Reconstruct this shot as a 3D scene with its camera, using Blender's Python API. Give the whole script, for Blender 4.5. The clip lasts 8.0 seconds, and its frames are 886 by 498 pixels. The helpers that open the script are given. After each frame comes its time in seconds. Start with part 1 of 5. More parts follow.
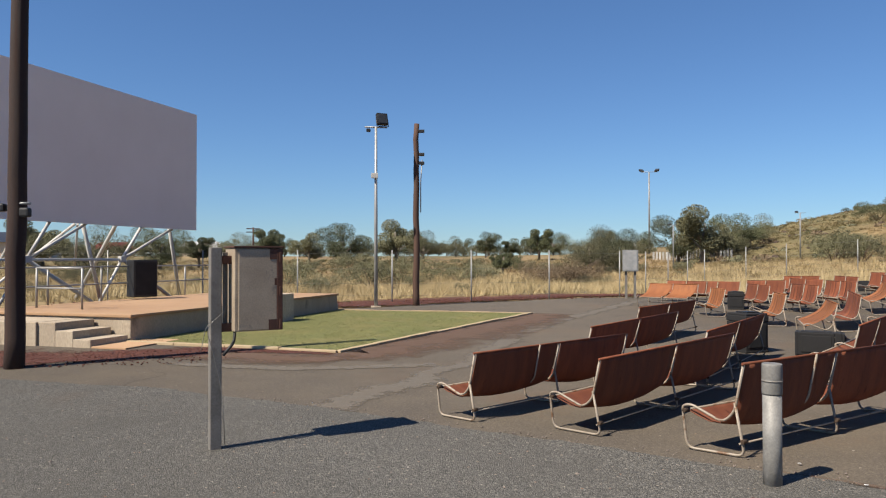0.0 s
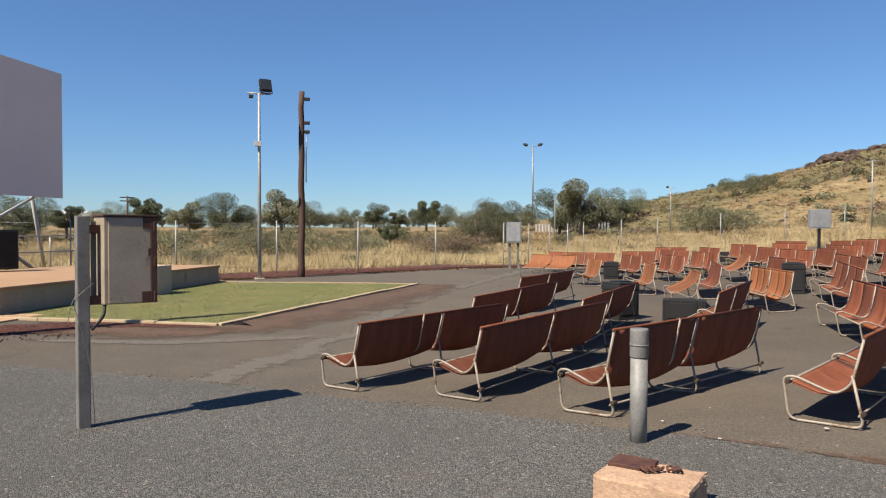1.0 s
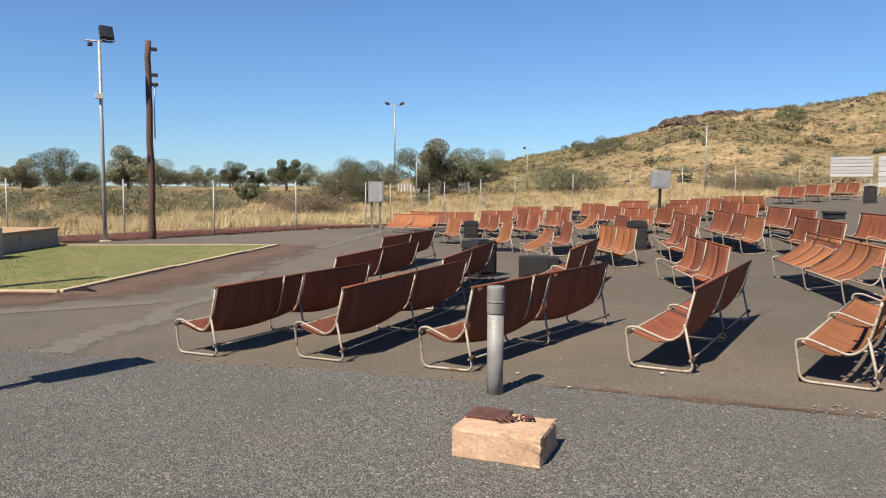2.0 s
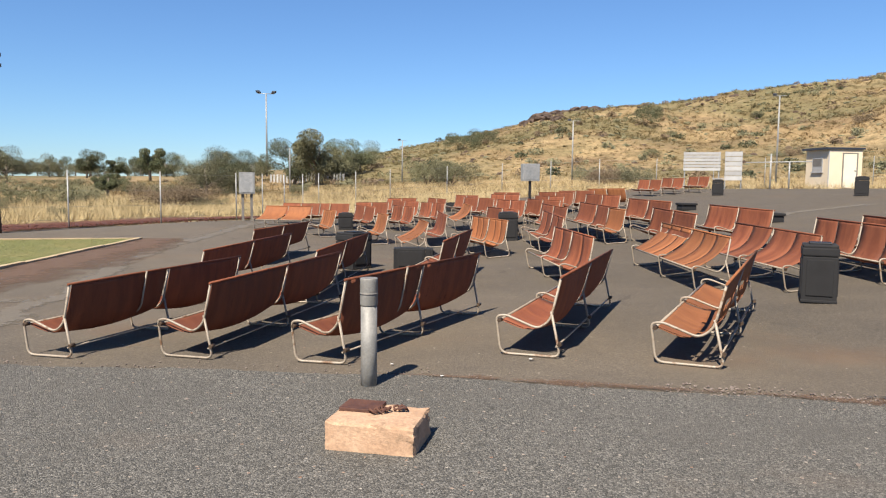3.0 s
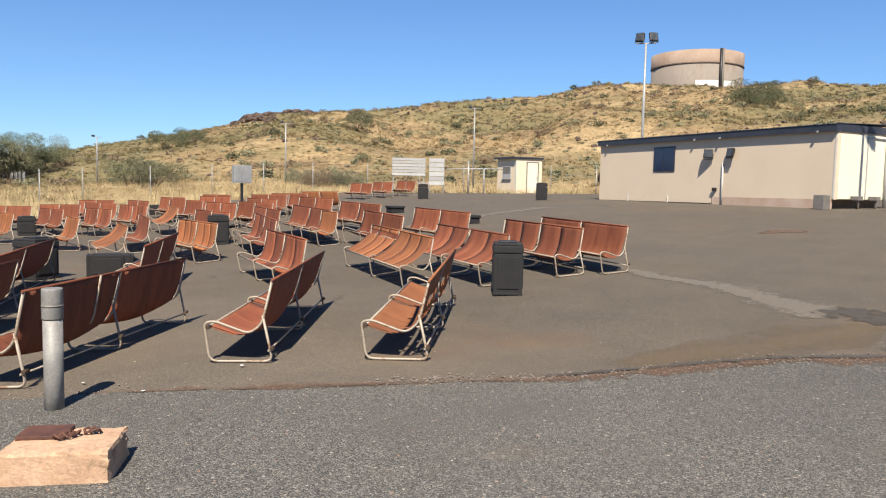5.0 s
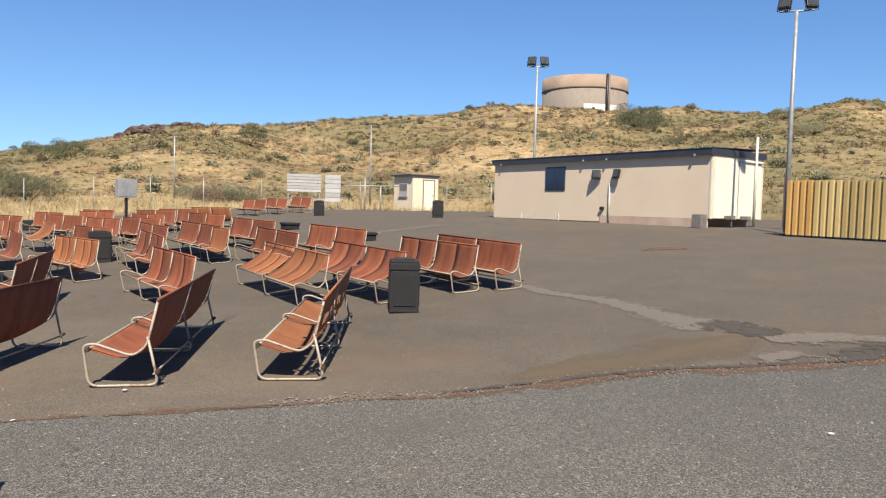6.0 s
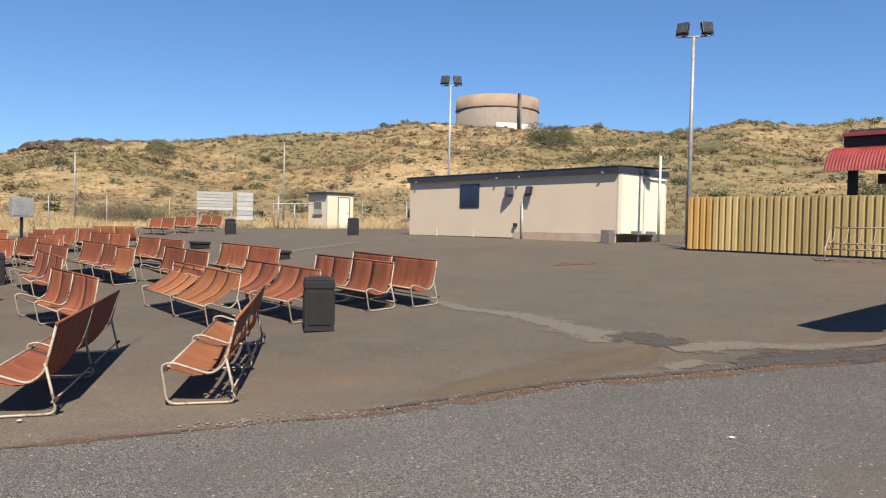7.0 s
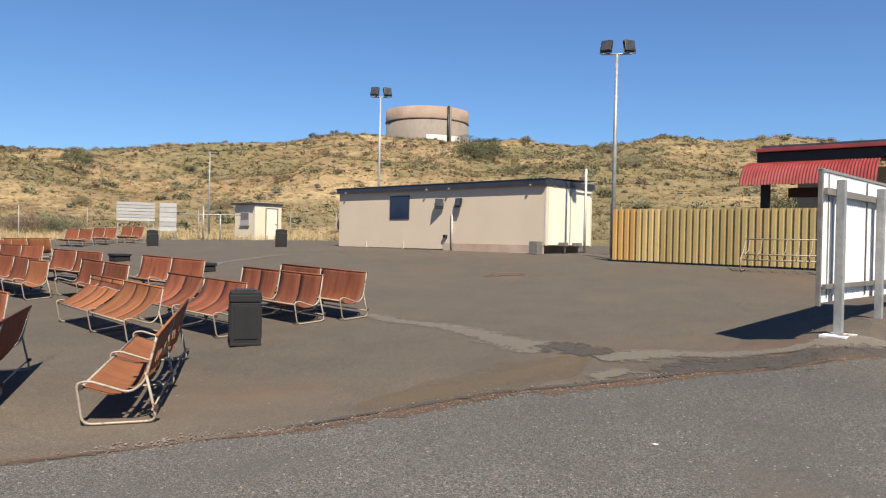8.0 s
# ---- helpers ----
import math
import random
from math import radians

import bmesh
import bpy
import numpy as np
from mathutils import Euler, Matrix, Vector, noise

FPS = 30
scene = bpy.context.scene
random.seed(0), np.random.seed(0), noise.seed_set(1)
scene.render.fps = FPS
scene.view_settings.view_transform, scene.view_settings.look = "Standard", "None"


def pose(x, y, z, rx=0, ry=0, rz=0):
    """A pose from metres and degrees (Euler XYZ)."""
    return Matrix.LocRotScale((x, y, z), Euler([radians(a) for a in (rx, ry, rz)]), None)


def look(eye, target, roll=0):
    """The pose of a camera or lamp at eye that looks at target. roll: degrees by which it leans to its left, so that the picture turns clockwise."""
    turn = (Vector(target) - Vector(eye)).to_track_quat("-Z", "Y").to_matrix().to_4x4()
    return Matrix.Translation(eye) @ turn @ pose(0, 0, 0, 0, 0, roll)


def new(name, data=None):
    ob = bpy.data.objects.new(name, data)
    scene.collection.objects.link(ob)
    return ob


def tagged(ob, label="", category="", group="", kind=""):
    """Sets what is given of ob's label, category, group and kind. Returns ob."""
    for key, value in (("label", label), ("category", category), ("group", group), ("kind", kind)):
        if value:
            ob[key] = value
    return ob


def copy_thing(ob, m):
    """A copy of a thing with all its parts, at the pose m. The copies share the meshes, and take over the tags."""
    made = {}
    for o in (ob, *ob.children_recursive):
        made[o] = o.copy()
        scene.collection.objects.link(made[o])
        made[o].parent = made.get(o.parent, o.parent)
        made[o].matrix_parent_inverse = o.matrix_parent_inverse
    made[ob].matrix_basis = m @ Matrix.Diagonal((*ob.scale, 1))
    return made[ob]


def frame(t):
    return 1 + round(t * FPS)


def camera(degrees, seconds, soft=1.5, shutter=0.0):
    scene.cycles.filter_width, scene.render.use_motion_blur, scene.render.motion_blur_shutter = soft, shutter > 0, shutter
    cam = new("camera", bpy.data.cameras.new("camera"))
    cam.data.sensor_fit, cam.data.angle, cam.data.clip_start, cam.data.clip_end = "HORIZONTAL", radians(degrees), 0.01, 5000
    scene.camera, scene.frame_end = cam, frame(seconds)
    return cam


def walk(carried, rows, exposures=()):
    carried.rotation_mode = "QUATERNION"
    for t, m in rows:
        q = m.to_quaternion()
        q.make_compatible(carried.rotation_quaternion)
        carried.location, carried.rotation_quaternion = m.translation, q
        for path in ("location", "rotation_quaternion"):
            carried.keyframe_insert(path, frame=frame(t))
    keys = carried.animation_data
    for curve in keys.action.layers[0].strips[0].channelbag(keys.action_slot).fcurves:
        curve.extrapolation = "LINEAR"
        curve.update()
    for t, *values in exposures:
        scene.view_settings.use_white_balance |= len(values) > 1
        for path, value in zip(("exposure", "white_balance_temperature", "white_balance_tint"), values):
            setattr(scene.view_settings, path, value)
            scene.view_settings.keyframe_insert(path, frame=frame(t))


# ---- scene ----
cam = camera(61.88, 8.0, soft=1.2)
PATH = [  # seconds, place, yaw, pitch, roll
    (0, -0.003, 0.019, 1.603, -0.00, 0.76, 0.05),
    (0.5, 0.017, 0.021, 1.597, -4.14, -0.02, -0.19),
    (1, 0.026, 0.008, 1.594, -8.69, -1.44, -0.18),
    (1.5, 0.028, -0.004, 1.603, -14.16, -3.60, -0.13),
    (3, 0.060, -0.022, 1.604, -28.90, -5.12, -0.53),
    (3.5, 0.067, -0.034, 1.603, -34.31, -5.31, -0.51),
    (4, 0.075, -0.043, 1.603, -40.04, -5.25, -0.95),
    (4.5, 0.087, -0.042, 1.604, -45.38, -5.10, -1.12),
    (5, 0.095, -0.054, 1.595, -50.69, -4.56, -1.18),
    (6.5, 0.101, -0.058, 1.598, -61.93, -2.24, -1.57),
    (7, 0.095, -0.071, 1.594, -65.18, -1.54, -1.21),
    (7.5, 0.105, -0.077, 1.600, -68.11, -1.02, -1.21),
    (8, 0.111, -0.072, 1.602, -70.58, -0.55, -1.18),
]
walk(cam, [(t, pose(x, y, z, 90 + p, r, w)) for t, x, y, z, w, p, r in PATH],
     [(0.0, 0.84), (1.0, 0.90), (2.2, 1.06), (3.2, 1.16), (5.0, 1.16), (6.5, 1.10), (8.0, 1.01)])

# ---- light ----
SUN_FROM = Vector((-0.80, -0.59, 1.19)).normalized()
world = bpy.data.worlds.new("world")
scene.world = world
world.use_nodes = True
wn = world.node_tree.nodes
sky = wn.new("ShaderNodeTexSky")
sky.sky_type, sky.sun_disc = "NISHITA", False
sky.sun_elevation = math.asin(SUN_FROM.z)
sky.sun_rotation = math.atan2(SUN_FROM.x, SUN_FROM.y)
sky.air_density, sky.dust_density, sky.ozone_density = 1.0, 0.0, 3.0
wn["Background"].inputs["Strength"].default_value = 0.066
clear = wn.new("ShaderNodeMix")  # a dry, very clear desert sky
clear.data_type, clear.blend_type = "RGBA", "MULTIPLY"
clear.inputs[0].default_value, clear.inputs[7].default_value = 1.0, (0.585, 0.815, 1.115, 1)
even = wn.new("ShaderNodeGamma")
even.inputs["Gamma"].default_value = 0.9
world.node_tree.links.new(sky.outputs[0], even.inputs["Color"])
world.node_tree.links.new(even.outputs[0], clear.inputs[6])
world.node_tree.links.new(clear.outputs[2], wn["Background"].inputs["Color"])
sun = new("sun", bpy.data.lights.new("sun", "SUN"))
sun.data.energy, sun.data.angle, sun.data.color = 5.0, radians(0.55), (1.0, 0.90, 0.76)
sun.matrix_world = look(SUN_FROM * 50, (0, 0, 0))


# ---- materials ----
def nodes_of(name):
    m = bpy.data.materials.new(name)
    m.use_nodes = True
    return m, m.node_tree.nodes, m.node_tree.links, m.node_tree.nodes["Principled BSDF"]


def noise_node(n, l, coord, scale, detail=4.0, rough=0.6):
    t = n.new("ShaderNodeTexNoise")
    t.inputs["Scale"].default_value, t.inputs["Detail"].default_value, t.inputs["Roughness"].default_value = scale, detail, rough
    l.new(coord, t.inputs["Vector"])
    return t.outputs["Fac"]


def ramp(n, l, fac, stops):
    r = n.new("ShaderNodeValToRGB")
    while len(r.color_ramp.elements) < len(stops):
        r.color_ramp.elements.new(0.5)
    for e, (p, c) in zip(r.color_ramp.elements, stops):
        e.position, e.color = p, (*c, 1)
    l.new(fac, r.inputs["Fac"])
    return r.outputs["Color"]


def blend(n, l, fac, a, b, mode="MIX"):
    x = n.new("ShaderNodeMix")
    x.data_type, x.blend_type = "RGBA", mode
    for s, v in ((x.inputs[0], fac), (x.inputs[6], a), (x.inputs[7], b)):
        if isinstance(v, (int, float)):
            s.default_value = v
        elif isinstance(v, tuple):
            s.default_value = (*v, 1)
        else:
            l.new(v, s)
    return x.outputs[2]


def calc(n, l, op, a, b=0.0, clamp=False):
    x = n.new("ShaderNodeMath")
    x.operation, x.use_clamp = op, clamp
    for s, v in zip(x.inputs, (a, b)):
        if isinstance(v, (int, float)):
            s.default_value = v
        else:
            l.new(v, s)
    return x.outputs[0]


def relief(n, l, bsdf, height, strength, distance):
    b = n.new("ShaderNodeBump")
    b.inputs["Strength"].default_value, b.inputs["Distance"].default_value = strength, distance
    l.new(height, b.inputs["Height"])
    l.new(b.outputs[0], bsdf.inputs["Normal"])


def mat(name, c1, c2, scale=3.0, fine=60.0, rough=0.7, bump=0.3, depth=0.004, metal=0.0, grain=0.35, stain=None, stain_scale=1.2, stain_from=0.58, vary=0.15, stretch=None, tint=0.65, thin=0.0):
    """Two colours in patches, a fine grain, an optional stain, fine relief; each object a little lighter or darker."""
    m, n, l, b = nodes_of(name)
    tc = n.new("ShaderNodeTexCoord").outputs["Object"]
    info = n.new("ShaderNodeObjectInfo").outputs["Random"]
    if stretch:
        mp = n.new("ShaderNodeMapping")
        mp.inputs["Scale"].default_value = stretch
        l.new(tc, mp.inputs["Vector"])
        tc = mp.outputs[0]
    shift = n.new("ShaderNodeVectorMath")
    shift.operation = "ADD"
    l.new(tc, shift.inputs[0])
    cx = n.new("ShaderNodeCombineXYZ")
    l.new(calc(n, l, "MULTIPLY", info, 37.0), cx.inputs[0])
    l.new(cx.outputs[0], shift.inputs[1])
    tc = shift.outputs[0]
    big, small = noise_node(n, l, tc, scale), noise_node(n, l, tc, fine, 3.0, 0.7)
    col = ramp(n, l, big, [(0.32, c1), (0.68, c2)])
    if stain:
        s = noise_node(n, l, tc, stain_scale, 6.0, 0.7)
        col = blend(n, l, ramp(n, l, s, [(stain_from, (0, 0, 0)), (stain_from + 0.1, (1, 1, 1))]), col, stain)
    g = ramp(n, l, small, [(0.25, (1 - grain,) * 3), (0.75, (1 + grain * 0.3,) * 3)])
    col = blend(n, l, 1.0, col, g, "MULTIPLY")
    tone = calc(n, l, "ADD", calc(n, l, "MULTIPLY", info, 2 * vary), 1 - vary)
    tv = n.new("ShaderNodeCombineColor")
    for i in range(3):
        l.new(tone, tv.inputs[i])
    col = blend(n, l, 1.0, col, tv.outputs[0], "MULTIPLY")
    col = blend(n, l, 1.0, col, (tint,) * 3, "MULTIPLY")
    l.new(col, b.inputs["Base Color"])
    if thin:
        mx, tr = n.new("ShaderNodeMixShader"), n.new("ShaderNodeBsdfTranslucent")
        mx.inputs[0].default_value = thin
        l.new(col, tr.inputs["Color"])
        l.new(b.outputs[0], mx.inputs[1])
        l.new(tr.outputs[0], mx.inputs[2])
        l.new(mx.outputs[0], n["Material Output"].inputs["Surface"])
    b.inputs["Metallic"].default_value = metal
    rr = ramp(n, l, big, [(0.3, (max(0, rough - 0.1),) * 3), (0.7, (min(1, rough + 0.1),) * 3)])
    l.new(rr, b.inputs["Roughness"])
    if bump:
        relief(n, l, b, small, bump, depth)
    return m


def ground_mat(name, dark, light, chip, patch, patch_scale, stain=None, stain_scale=0.4, stain_from=0.6, bump=0.6, depth=0.006, chips=0.5, extra=None, fade=0.0, fade_scale=3.0, specks=0.0, cover=0.92, broken=2.4, bias=0.55):
    """Stone chips in a sheet: a cell colour for each chip, patches of wear and stains at larger sizes."""
    m, n, l, b = nodes_of(name)
    pos = n.new("ShaderNodeNewGeometry").outputs["Position"]
    v = n.new("ShaderNodeTexVoronoi")
    v.inputs["Scale"].default_value = chip
    l.new(pos, v.inputs["Vector"])
    sep = n.new("ShaderNodeSeparateColor")
    l.new(v.outputs["Color"], sep.inputs[0])
    cell = ramp(n, l, sep.outputs[0], [(0.0, dark), (0.75, tuple(0.5 * (a + c) for a, c in zip(dark, light))), (1.0, light)])
    mean = tuple(0.62 * a + 0.38 * c for a, c in zip(dark, light))
    mid = noise_node(n, l, pos, 34.0, 5.0, 0.75)
    col = blend(n, l, chips, mean, cell)
    col = blend(n, l, 1.0, col, ramp(n, l, mid, [(0.3, (0.70,) * 3), (0.7, (1.28,) * 3)]), "MULTIPLY")
    big = noise_node(n, l, pos, patch_scale, 5.0, 0.6)
    col = blend(n, l, ramp(n, l, big, [(0.45, (0, 0, 0)), (0.72, (0.75,) * 3)]), col, patch)
    if stain:
        s = noise_node(n, l, pos, stain_scale, 7.0, 0.65)
        col = blend(n, l, ramp(n, l, s, [(stain_from, (0, 0, 0)), (stain_from + 0.12, (0.8,) * 3)]), col, stain)
    if specks:
        w = n.new("ShaderNodeTexVoronoi")
        w.inputs["Scale"].default_value = 26.0
        l.new(pos, w.inputs["Vector"])
        ws = n.new("ShaderNodeSeparateColor")
        l.new(w.outputs["Color"], ws.inputs[0])
        hit = calc(n, l, "MULTIPLY", calc(n, l, "GREATER_THAN", ws.outputs[0], 1 - specks), calc(n, l, "LESS_THAN", w.outputs["Distance"], 0.26))
        col = blend(n, l, hit, col, ramp(n, l, ws.outputs[1], [(0.0, (0.30, 0.25, 0.20)), (0.6, (0.46, 0.42, 0.36)), (1.0, (0.34, 0.19, 0.12))]))
    if extra:
        col = extra(n, l, pos, col)
    col = blend(n, l, 1.0, col, (0.62, 0.62, 0.62), "MULTIPLY")
    l.new(col, b.inputs["Base Color"])
    b.inputs["Roughness"].default_value = 0.9
    b.inputs["Specular IOR Level"].default_value = 0.3
    h = calc(n, l, "ADD", calc(n, l, "MULTIPLY", v.outputs["Distance"], -1.0), mid)
    relief(n, l, b, h, bump, depth)
    if fade:
        at = n.new("ShaderNodeAttribute")
        at.attribute_name = "edge"
        nz = noise_node(n, l, pos, fade_scale, 8.0, 0.75)
        k = calc(n, l, "ADD", calc(n, l, "SUBTRACT", bias, at.outputs["Fac"]), calc(n, l, "MULTIPLY", calc(n, l, "SUBTRACT", nz, 0.45), broken))
        k = calc(n, l, "MULTIPLY", calc(n, l, "ADD", calc(n, l, "MULTIPLY", k, fade), 0.5, True), cover)
        mx, tr = n.new("ShaderNodeMixShader"), n.new("ShaderNodeBsdfTransparent")
        l.new(k, mx.inputs[0])
        l.new(tr.outputs[0], mx.inputs[1])
        l.new(b.outputs[0], mx.inputs[2])
        l.new(mx.outputs[0], n["Material Output"].inputs["Surface"])
    return m


def pale_lane(n, l, pos, col):
    """A broad lane along x where the paving colour is paler; it is darker to both sides of it."""
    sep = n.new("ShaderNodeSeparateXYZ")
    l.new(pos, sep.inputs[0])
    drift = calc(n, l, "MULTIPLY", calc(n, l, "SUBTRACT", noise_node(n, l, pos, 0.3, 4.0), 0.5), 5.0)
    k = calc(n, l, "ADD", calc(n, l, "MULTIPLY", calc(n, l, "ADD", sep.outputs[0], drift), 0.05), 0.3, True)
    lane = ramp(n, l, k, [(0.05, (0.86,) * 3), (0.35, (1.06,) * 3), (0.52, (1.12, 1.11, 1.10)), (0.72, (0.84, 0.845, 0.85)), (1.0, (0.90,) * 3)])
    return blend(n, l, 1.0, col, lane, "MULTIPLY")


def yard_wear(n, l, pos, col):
    """Old yard asphalt: darker by the buildings, faint cracks, swathes of uneven tone."""
    col = pale_lane(n, l, pos, col)
    warp = n.new("ShaderNodeVectorMath")
    warp.operation = "ADD"
    l.new(pos, warp.inputs[0])
    t = n.new("ShaderNodeTexNoise")
    t.inputs["Scale"].default_value = 0.9
    l.new(pos, t.inputs["Vector"])
    l.new(t.outputs["Color"], warp.inputs[1])
    v = n.new("ShaderNodeTexVoronoi")
    v.feature = "DISTANCE_TO_EDGE"
    v.inputs["Scale"].default_value = 0.21
    l.new(warp.outputs[0], v.inputs["Vector"])
    gate = ramp(n, l, noise_node(n, l, pos, 0.25, 3.0), [(0.50, (0, 0, 0)), (0.58, (1, 1, 1))])
    crack = calc(n, l, "MULTIPLY", calc(n, l, "LESS_THAN", v.outputs["Distance"], 0.0035), gate)
    col = blend(n, l, calc(n, l, "MULTIPLY", crack, 0.55), col, (0.05, 0.04, 0.033))
    sw = noise_node(n, l, pos, 1.1, 6.0, 0.7)
    return blend(n, l, 1.0, col, ramp(n, l, sw, [(0.3, (0.86, 0.86, 0.87)), (0.7, (1.12, 1.11, 1.08))]), "MULTIPLY")


M_chip = ground_mat("chip_seal", (0.040, 0.040, 0.037), (0.33, 0.31, 0.275), 108, (0.118, 0.111, 0.098), 0.5, (0.165, 0.135, 0.108), 0.30, 0.58, 0.9, 0.008, 0.85, pale_lane, specks=0.08)
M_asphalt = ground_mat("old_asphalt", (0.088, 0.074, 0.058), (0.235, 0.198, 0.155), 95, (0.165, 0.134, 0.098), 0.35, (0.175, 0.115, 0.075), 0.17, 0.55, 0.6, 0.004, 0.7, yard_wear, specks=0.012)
M_patch = ground_mat("pale_asphalt_patch", (0.138, 0.122, 0.10), (0.315, 0.275, 0.228), 95, (0.21, 0.177, 0.141), 1.5, None, bump=0.5, depth=0.004, fade=2.6, fade_scale=5.0, cover=0.85)
M_dark_patch = ground_mat("dark_asphalt_patch", (0.062, 0.055, 0.049), (0.13, 0.115, 0.10), 95, (0.10, 0.086, 0.074), 1.5, None, bump=0.5, depth=0.004, fade=2.6, fade_scale=5.0, cover=0.85, broken=4.5, bias=0.4)
M_red = ground_mat("red_gravel", (0.10, 0.032, 0.022), (0.24, 0.09, 0.065), 22, (0.13, 0.058, 0.042), 0.8, (0.18, 0.10, 0.07), 0.7, 0.62, 1.0, 0.03, 0.8, fade=4.0, fade_scale=2.0)
M_soil = ground_mat("red_soil", (0.13, 0.078, 0.052), (0.22, 0.14, 0.10), 60, (0.165, 0.112, 0.08), 0.9, None, bump=0.6, depth=0.008, fade=1.1, fade_scale=1.3)


def swathe(n, l, pos):
    """The colour of the dry hillside: straw, with olive swathes in the hollows and red-brown stony ground."""
    mp = n.new("ShaderNodeMapping")
    mp.inputs["Scale"].default_value = (1, 1, 2.6)
    l.new(pos, mp.inputs["Vector"])
    p = mp.outputs[0]
    col = ramp(n, l, noise_node(n, l, p, 0.09, 5.0, 0.6), [(0.32, (0.27, 0.19, 0.10)), (0.55, (0.38, 0.278, 0.15)), (0.72, (0.475, 0.357, 0.20))])
    stony = noise_node(n, l, p, 0.075, 8.0, 0.68)
    col = blend(n, l, ramp(n, l, stony, [(0.50, (0, 0, 0)), (0.62, (0.75,) * 3)]), col, (0.20, 0.135, 0.08))
    olive = noise_node(n, l, p, 0.034, 6.0, 0.66)
    col = blend(n, l, ramp(n, l, olive, [(0.44, (0, 0, 0)), (0.57, (0.85,) * 3)]), col, (0.178, 0.155, 0.078))
    spots = noise_node(n, l, p, 0.42, 5.0, 0.7)
    col = blend(n, l, ramp(n, l, spots, [(0.52, (0, 0, 0)), (0.62, (0.8,) * 3)]), col, (0.17, 0.13, 0.065))
    return col


def land_mat(name, light, fine):
    m, n, l, b = nodes_of(name)
    g = n.new("ShaderNodeNewGeometry")
    col = swathe(n, l, g.outputs["Position"])
    grain = noise_node(n, l, g.outputs["Position"], fine, 4.0, 0.7)
    col = blend(n, l, 1.0, col, ramp(n, l, grain, [(0.3, (0.55 * light,) * 3), (0.7, (1.35 * light,) * 3)]), "MULTIPLY")
    col = blend(n, l, 1.0, col, ramp(n, l, g.outputs["Random Per Island"], [(0.0, (0.84, 0.83, 0.80)), (1.0, (1.14, 1.14, 1.12))]), "MULTIPLY")
    l.new(col, b.inputs["Base Color"])
    b.inputs["Roughness"].default_value, b.inputs["Specular IOR Level"].default_value = 0.95, 0.2
    relief(n, l, b, grain, 0.6, 0.12)
    return m


M_land = land_mat("dry_grassland", 0.70, 2.4)
M_spinifex = land_mat("spinifex", 0.78, 0.9)
M_tussock = land_mat("straw_tussock", 0.70, 0.9)
M_lawn = ground_mat("lawn", (0.19, 0.205, 0.065), (0.33, 0.325, 0.125), 55, (0.35, 0.285, 0.115), 0.7, (0.22, 0.17, 0.08), 0.9, 0.62, 0.9, 0.02, 0.7)
M_canvas = mat("rust_canvas", (0.23, 0.066, 0.031), (0.37, 0.122, 0.056), 2.2, 90, 0.78, 0.35, 0.003, grain=0.3, stain=(0.14, 0.035, 0.018), stain_scale=3.0, stain_from=0.60, vary=0.22, tint=0.80, thin=0.26, stretch=(4, 0.9, 0.9))
M_canvas_tan = mat("faded_canvas", (0.32, 0.112, 0.042), (0.45, 0.175, 0.068), 2.5, 90, 0.8, 0.35, 0.003, grain=0.25, stain=(0.22, 0.06, 0.025), stain_scale=3.5, stain_from=0.6, vary=0.2, tint=0.80, thin=0.26, stretch=(4, 0.9, 0.9))
M_tube = mat("cream_tube", (0.40, 0.33, 0.25), (0.56, 0.48, 0.38), 9, 120, 0.5, 0.2, 0.001, grain=0.3, stain=(0.24, 0.125, 0.06), stain_scale=9, stain_from=0.54, vary=0.15, tint=0.58)
M_bolt = mat("rusty_bolt", (0.10, 0.07, 0.05), (0.18, 0.12, 0.08), 30, 120, 0.6, 0.3, 0.001, metal=0.6)
M_galv = mat("galvanised_steel", (0.30, 0.31, 0.31), (0.42, 0.42, 0.41), 8, 60, 0.5, 0.15, 0.001, metal=0.35, grain=0.25, tint=0.8)
M_postgrey = mat("weathered_post", (0.16, 0.148, 0.132), (0.24, 0.222, 0.20), 5, 70, 0.6, 0.25, 0.002, metal=0.2, grain=0.3, stain=(0.15, 0.13, 0.115), stain_scale=4, tint=0.85)
M_conc = mat("stained_concrete", (0.46, 0.37, 0.27), (0.62, 0.52, 0.39), 1.6, 40, 0.9, 0.4, 0.004, grain=0.3, stain=(0.31, 0.25, 0.19), stain_scale=1.4, stretch=(1, 1, 0.4), tint=0.72)
M_stage = mat("ochre_concrete_deck", (0.46, 0.28, 0.155), (0.56, 0.36, 0.21), 0.8, 40, 0.9, 0.25, 0.003, grain=0.2, stain=(0.34, 0.20, 0.11), stain_scale=0.9, tint=0.72)
M_block = mat("ochre_block", (0.54, 0.335, 0.205), (0.68, 0.455, 0.30), 4, 45, 0.9, 0.6, 0.006, grain=0.35, stain=(0.36, 0.24, 0.15), stain_scale=6, stain_from=0.57)
M_kerb = mat("pale_kerb", (0.48, 0.36, 0.21), (0.60, 0.47, 0.30), 3, 50, 0.9, 0.35, 0.004, grain=0.3)
M_rust = mat("rusty_plate", (0.075, 0.028, 0.018), (0.14, 0.055, 0.032), 8, 60, 0.75, 0.4, 0.003, grain=0.35)
M_wood = mat("dark_pole_wood", (0.028, 0.013, 0.010), (0.060, 0.028, 0.019), 3, 60, 0.85, 0.6, 0.008, grain=0.5, stretch=(6, 6, 0.35), tint=0.85)
